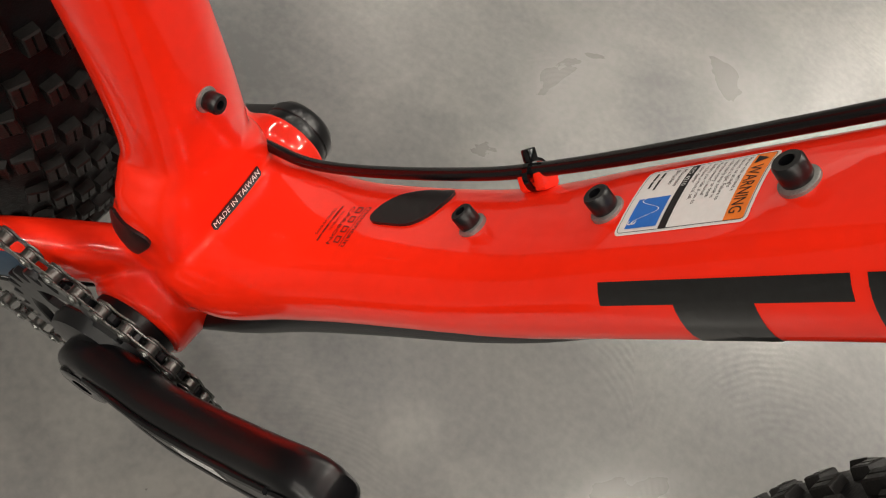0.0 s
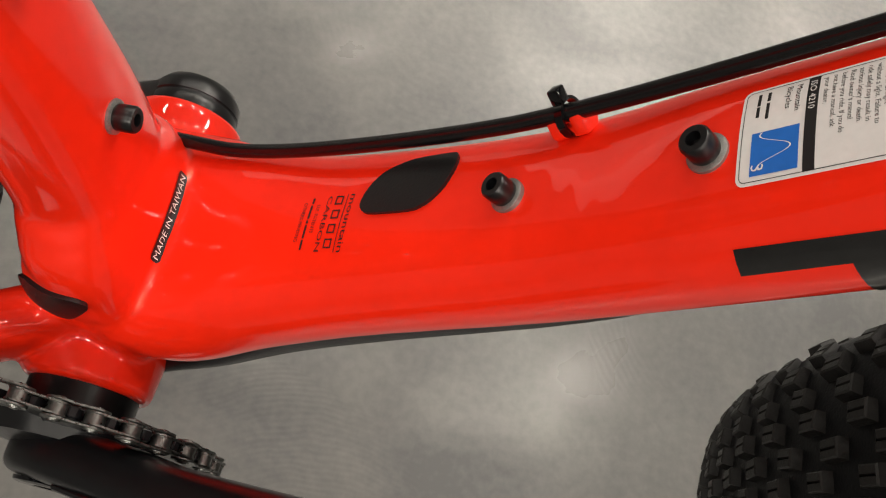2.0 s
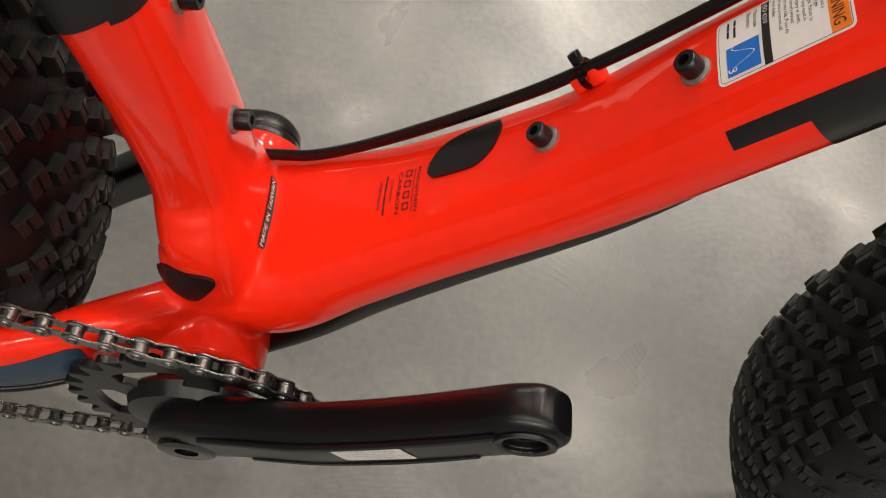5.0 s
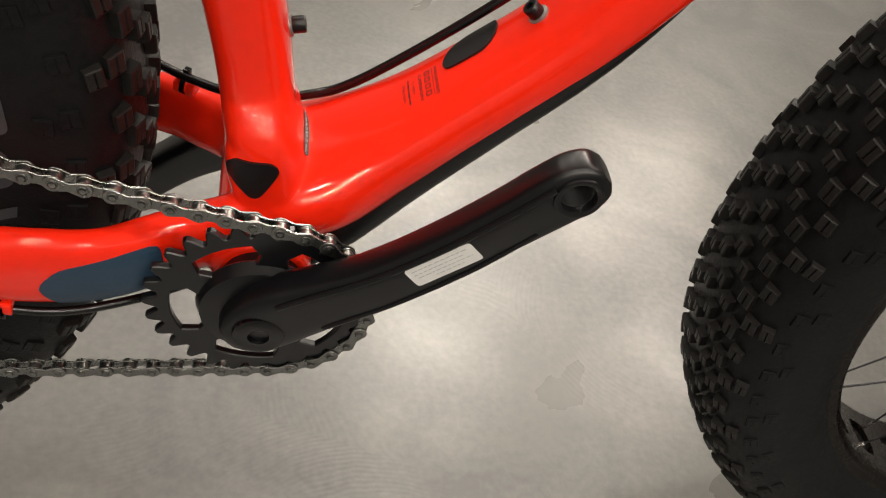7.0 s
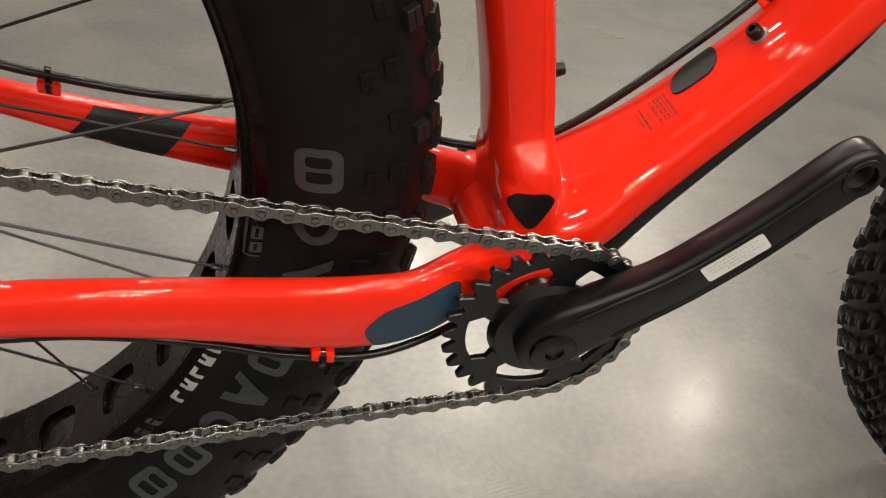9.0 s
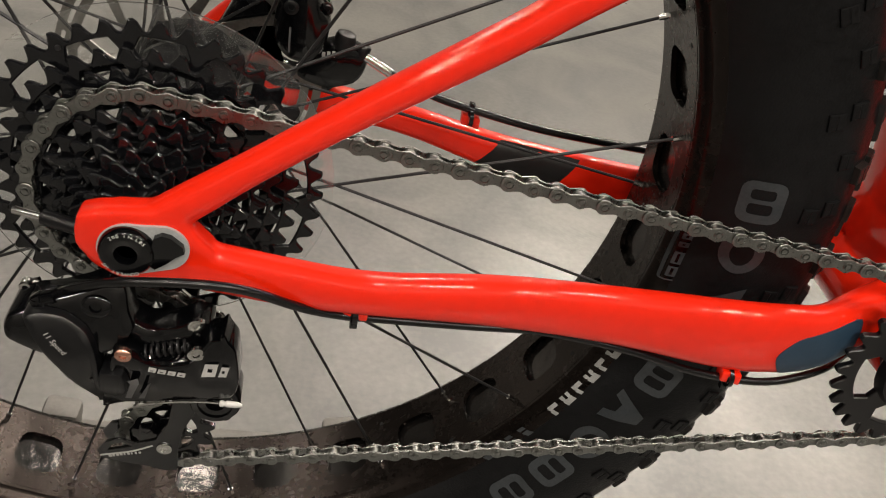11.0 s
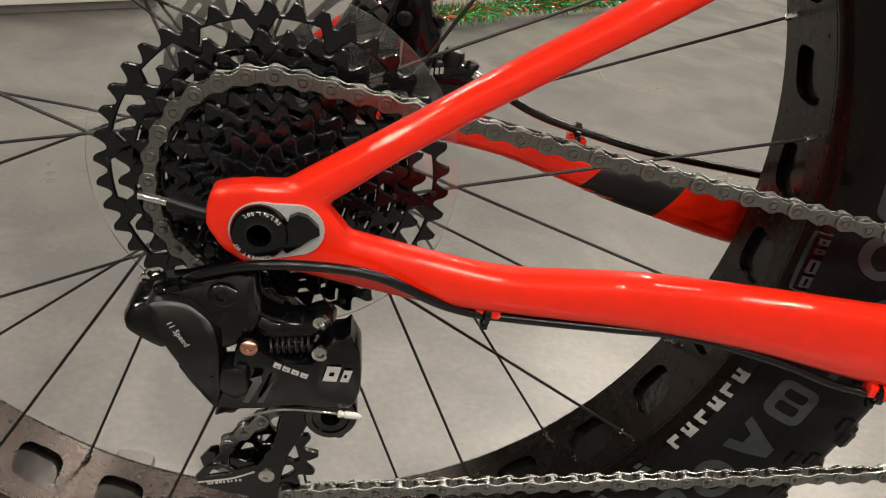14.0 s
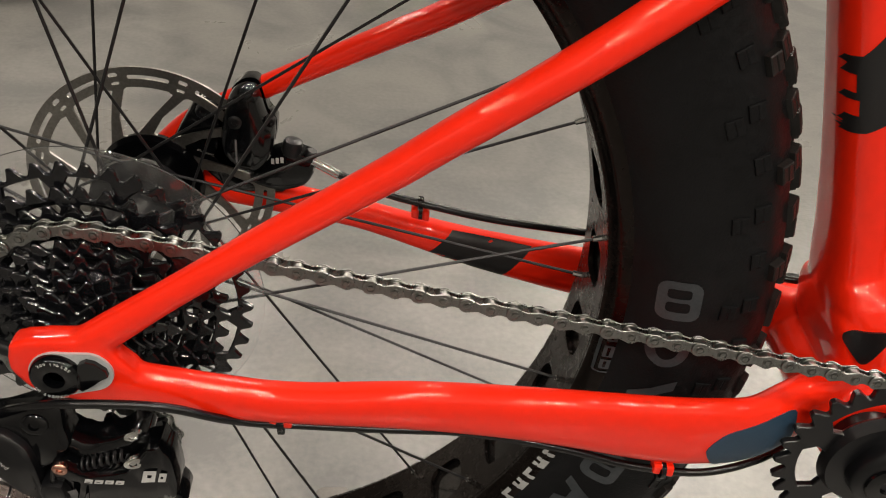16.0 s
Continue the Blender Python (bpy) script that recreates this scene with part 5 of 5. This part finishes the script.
turned(bm, [(-0.004, 0.0065), (0.003, 0.0068), (0.006, 0.0058), (0.0070, 0.0030), (0.0065, 0.0001)], (-0.3530, 0.082, 0.4085), (0.2, 0, 0.98), 20)
part("banjo_bolt", bm, DARKSTEEL, caliper, "dull metal banjo bolt")
bm = bmesh.new()
turned(bm, [(-0.003, 0.0042), (0.003, 0.0042), (0.0042, 0.0032), (0.0042, 0.0001)], (-0.3410, 0.081, 0.4045), (0.3, 0, 0.95), 16)
part("banjo_bolt", bm, BLACK, caliper)
bm = bmesh.new()
plate(bm, rounded(-0.0006, -0.0080, 0.0006, 0.0080, 0.0005), (), 0.0003, Matrix.Translation((-0.3855, 0.0636, 0.4140)))
part("caliper_mark", bm, DARKGREY, caliper)
bm = bmesh.new()
for k in range(3):
    plate(bm, rect(0, 0, 0.0020, 0.0040), (), 0.0003, Matrix.Translation((-0.3660 + 0.0030 * k, 0.0766, 0.3990 + 0.0006 * k)))
part("caliper_mark", bm, LIGHT, caliper, "pale marks on the caliper arm")

# ---- marks on the rear tyre and rim ----
TYRE_SKIN, RIM_SKIN = bvh_of(rear_tyre), bvh_of(rear_rim)


def around(name, bm, angle, radius, mat, parent, shell, y, lift=0.0004, fine=0.006):
    """Flat faces set on a wheel's drive side: x runs along the rim, y towards the rim's edge."""
    a = radians(angle)
    out, along = Vector((math.cos(a), 0, math.sin(a))), Vector((-math.sin(a), 0, math.cos(a)))
    cut_fine(bm, fine)
    lay_on(bm, AXLE + out * radius + Vector((0, y, 0)), along, out, (0, 1, 0), lift, shell=shell)
    return part(name, bm, mat, parent)


PALE = material("pale_rim_print", (0.36, 0.37, 0.37), 0.4, 0, 0.2, 120)


def block(k):
    """A letter-sized plain shape, 26 mm wide and 23 mm high: a slotted block, a ring, a slanted bar, a post under a bar, a notched wedge."""
    if k == 0:
        return shape(rounded(-0.0130, 0, 0.0130, 0.0230, 0.0060), [rounded(-0.0075, 0.0050, -0.0008, 0.0175, 0.0020)[::-1], rounded(0.0018, 0.0050, 0.0080, 0.0175, 0.0020)[::-1]])
    if k == 1:
        ring = [[(rx * math.cos(2 * math.pi * i / 32), 0.0115 + rz * math.sin(2 * math.pi * i / 32)) for i in range(32)] for rx, rz in ((0.0135, 0.0118), (0.0080, 0.0062))]
        return shape(ring[0], [ring[1][::-1]])
    if k == 2:
        return shape([(-0.0125, 0), (-0.0050, 0), (0.0125, 0.0230), (0.0050, 0.0230)])
    if k == 3:
        return shape([(-0.0030, 0), (0.0030, 0), (0.0030, 0.0175), (0.0125, 0.0175), (0.0125, 0.0230), (-0.0125, 0.0230), (-0.0125, 0.0175), (-0.0030, 0.0175)])
    return shape([(-0.0130, 0), (-0.0065, 0), (-0.0035, 0.0065), (0.0035, 0.0065), (0.0065, 0), (0.0130, 0), (0.0035, 0.0230), (-0.0035, 0.0230)])


for k, kind in enumerate((0, 1, 2, 3, 0, 4, 1, 0, 0)):
    around("sidewall_mark", block(kind), 4.8 - 6.05 * k, 0.3050, GREY, rear_tyre, TYRE_SKIN, -0.052)
for k in range(6):
    a = -31.5 + 2.3 * k
    if k % 2:
        m = shape([(-0.0038, 0), (-0.0010, 0), (-0.0010, 0.0030), (0.0012, 0.0030), (0.0012, 0), (0.0038, 0), (0.0038, 0.0088), (-0.0038, 0.0088)])
    else:
        m = shape([(-0.0038, 0), (0.0038, 0), (0.0038, 0.0026), (-0.0010, 0.0026), (-0.0010, 0.0088), (-0.0038, 0.0088)])
    around("rim_mark", m, a, 0.2850, PALE, rear_wheel, RIM_SKIN, -0.040)
for k in range(4):
    m = shape([(-0.0040, 0), (0.0010, 0), (0.0042, 0.0088), (-0.0008, 0.0088)])
    around("rim_mark", m, -43.5 + 2.2 * k, 0.2850, GREY, rear_wheel, RIM_SKIN, -0.040)
m = shape(rounded(-0.0185, 0, 0.0185, 0.0120, 0.001), [rounded(-0.0175, 0.001, 0.0175, 0.0110, 0.0006)[::-1]])
for x0, x1 in ((-0.0155, -0.0085), (-0.0065, 0.0020), (0.0055, 0.0090), (0.0110, 0.0150)):
    add(m, shape(rect(x0, 0.003, x1, 0.009), [rect(x0 + 0.0012, 0.0048, x1 - 0.0012, 0.0066)[::-1]]))
around("rim_label", m, -4.2, 0.2835, GREY, rear_wheel, RIM_SKIN, -0.040)

# paper label on the crank arm
skin = bvh_of(drive_arm)
at = ARM * 0.1072 - ARM_UP * 0.0041 + Vector((0, -0.107, BB.z))
m = shape(rounded(-0.0178, -0.0064, 0.0178, 0.0064, 0.0018))
cut_fine(m, 0.004)
sticker = part("crank_label", lay_on(m, at, ARM, ARM_UP, (0, 1, 0), 0.0003, shell=skin), WHITE, drive_arm, "white paper label with small grey print")
m = bmesh.new()
for k, (a, b) in enumerate(((-0.0150, 0.0150), (-0.0150, 0.0110), (-0.0140, 0.0150), (-0.0060, 0.0090))):
    x = a
    while x < b:
        w = random.uniform(0.0012, 0.0032)
        add(m, shape(rect(x, 0.0036 - 0.0024 * k, min(x + w, b), 0.0041 - 0.0024 * k)))
        x += w + 0.0007
part("label_print", lay_on(m, at, ARM, ARM_UP, (0, 1, 0), 0.0005, shell=skin), RAW, drive_arm)

# ---- things on the floor ----
stand = tagged(new("wheel_stand"), "low grey plastic wheel stand behind the rear wheel", "bike stand")
stand.location = (-0.43, 0.105, -0.005)
bm = bmesh.new()
box(bm, (0.300, 0.030, 0.022), Matrix.Translation((0, 0, 0.011)), 0.004)
part("base_rail", bm, STAND, stand)
for x in (-0.118, 0.118):
    bm = bmesh.new()
    box(bm, (0.030, 0.024, 0.052), Matrix.Translation((x, 0, 0.026)) @ Matrix.Rotation(0.12 if x < 0 else -0.12, 4, "Y"), 0.005)
    part("post", bm, STAND, stand)

plinth = tagged(new("display_plinth"), "low white painted display plinth on the floor", "plinth")
plinth.matrix_world = Matrix.Translation((-0.82, 1.545, -0.005)) @ Matrix.Rotation(radians(40), 4, "Z")
bm = bmesh.new()
box(bm, (1.6, 0.50, 0.26), Matrix.Translation((-0.8, 0.25, 0.15)), 0.006)
part("plinth_body", bm, WALLWHITE, plinth)
bm = bmesh.new()
box(bm, (1.57, 0.47, 0.024), Matrix.Translation((-0.8, 0.25, 0.012)), 0.002)
part("plinth_foot", bm, STAND, plinth, "grey shadow gap foot")

TINSEL = [material("green_tinsel", (0.02, 0.30, 0.06), 0.25, 0.7, 0.4, 30), material("red_tinsel", (0.62, 0.05, 0.03), 0.25, 0.7, 0.3, 30), material("silver_tinsel", (0.75, 0.78, 0.72), 0.2, 0.9, 0.2, 30)]
path = [Vector(p) for p in spline([(-0.36, 1.62, 0.030), (-0.25, 1.70, 0.032), (-0.12, 1.80, 0.030), (0.00, 1.93, 0.034), (0.15, 2.06, 0.030), (0.32, 2.20, 0.032), (0.52, 2.36, 0.030)], 24)]
garland = bmesh.new()
for k in range(5200):
    c = path[random.randrange(len(path) - 1)] + Vector((random.uniform(-0.006, 0.006), random.uniform(-0.006, 0.006), 0))
    way = Vector((random.gauss(0, 1), random.gauss(0, 1), random.gauss(0, 1))).normalized()
    side = way.orthogonal().normalized() * 0.0011
    end = c + way * random.uniform(0.018, 0.036)
    end.z = max(end.z, -0.003)
    f = garland.faces.new([garland.verts.new(p) for p in (c - side, c + side, end + side, end - side)])
    f.material_index = random.choices((0, 1, 2), (70, 20, 10))[0]
tinsel = part("tinsel_garland", garland, TINSEL[0], None, "green and red tinsel garland lying on the floor", smooth=False)
tinsel.data.materials.append(TINSEL[1])
tinsel.data.materials.append(TINSEL[2])
tagged(tinsel, category="tinsel garland", kind="stuff")
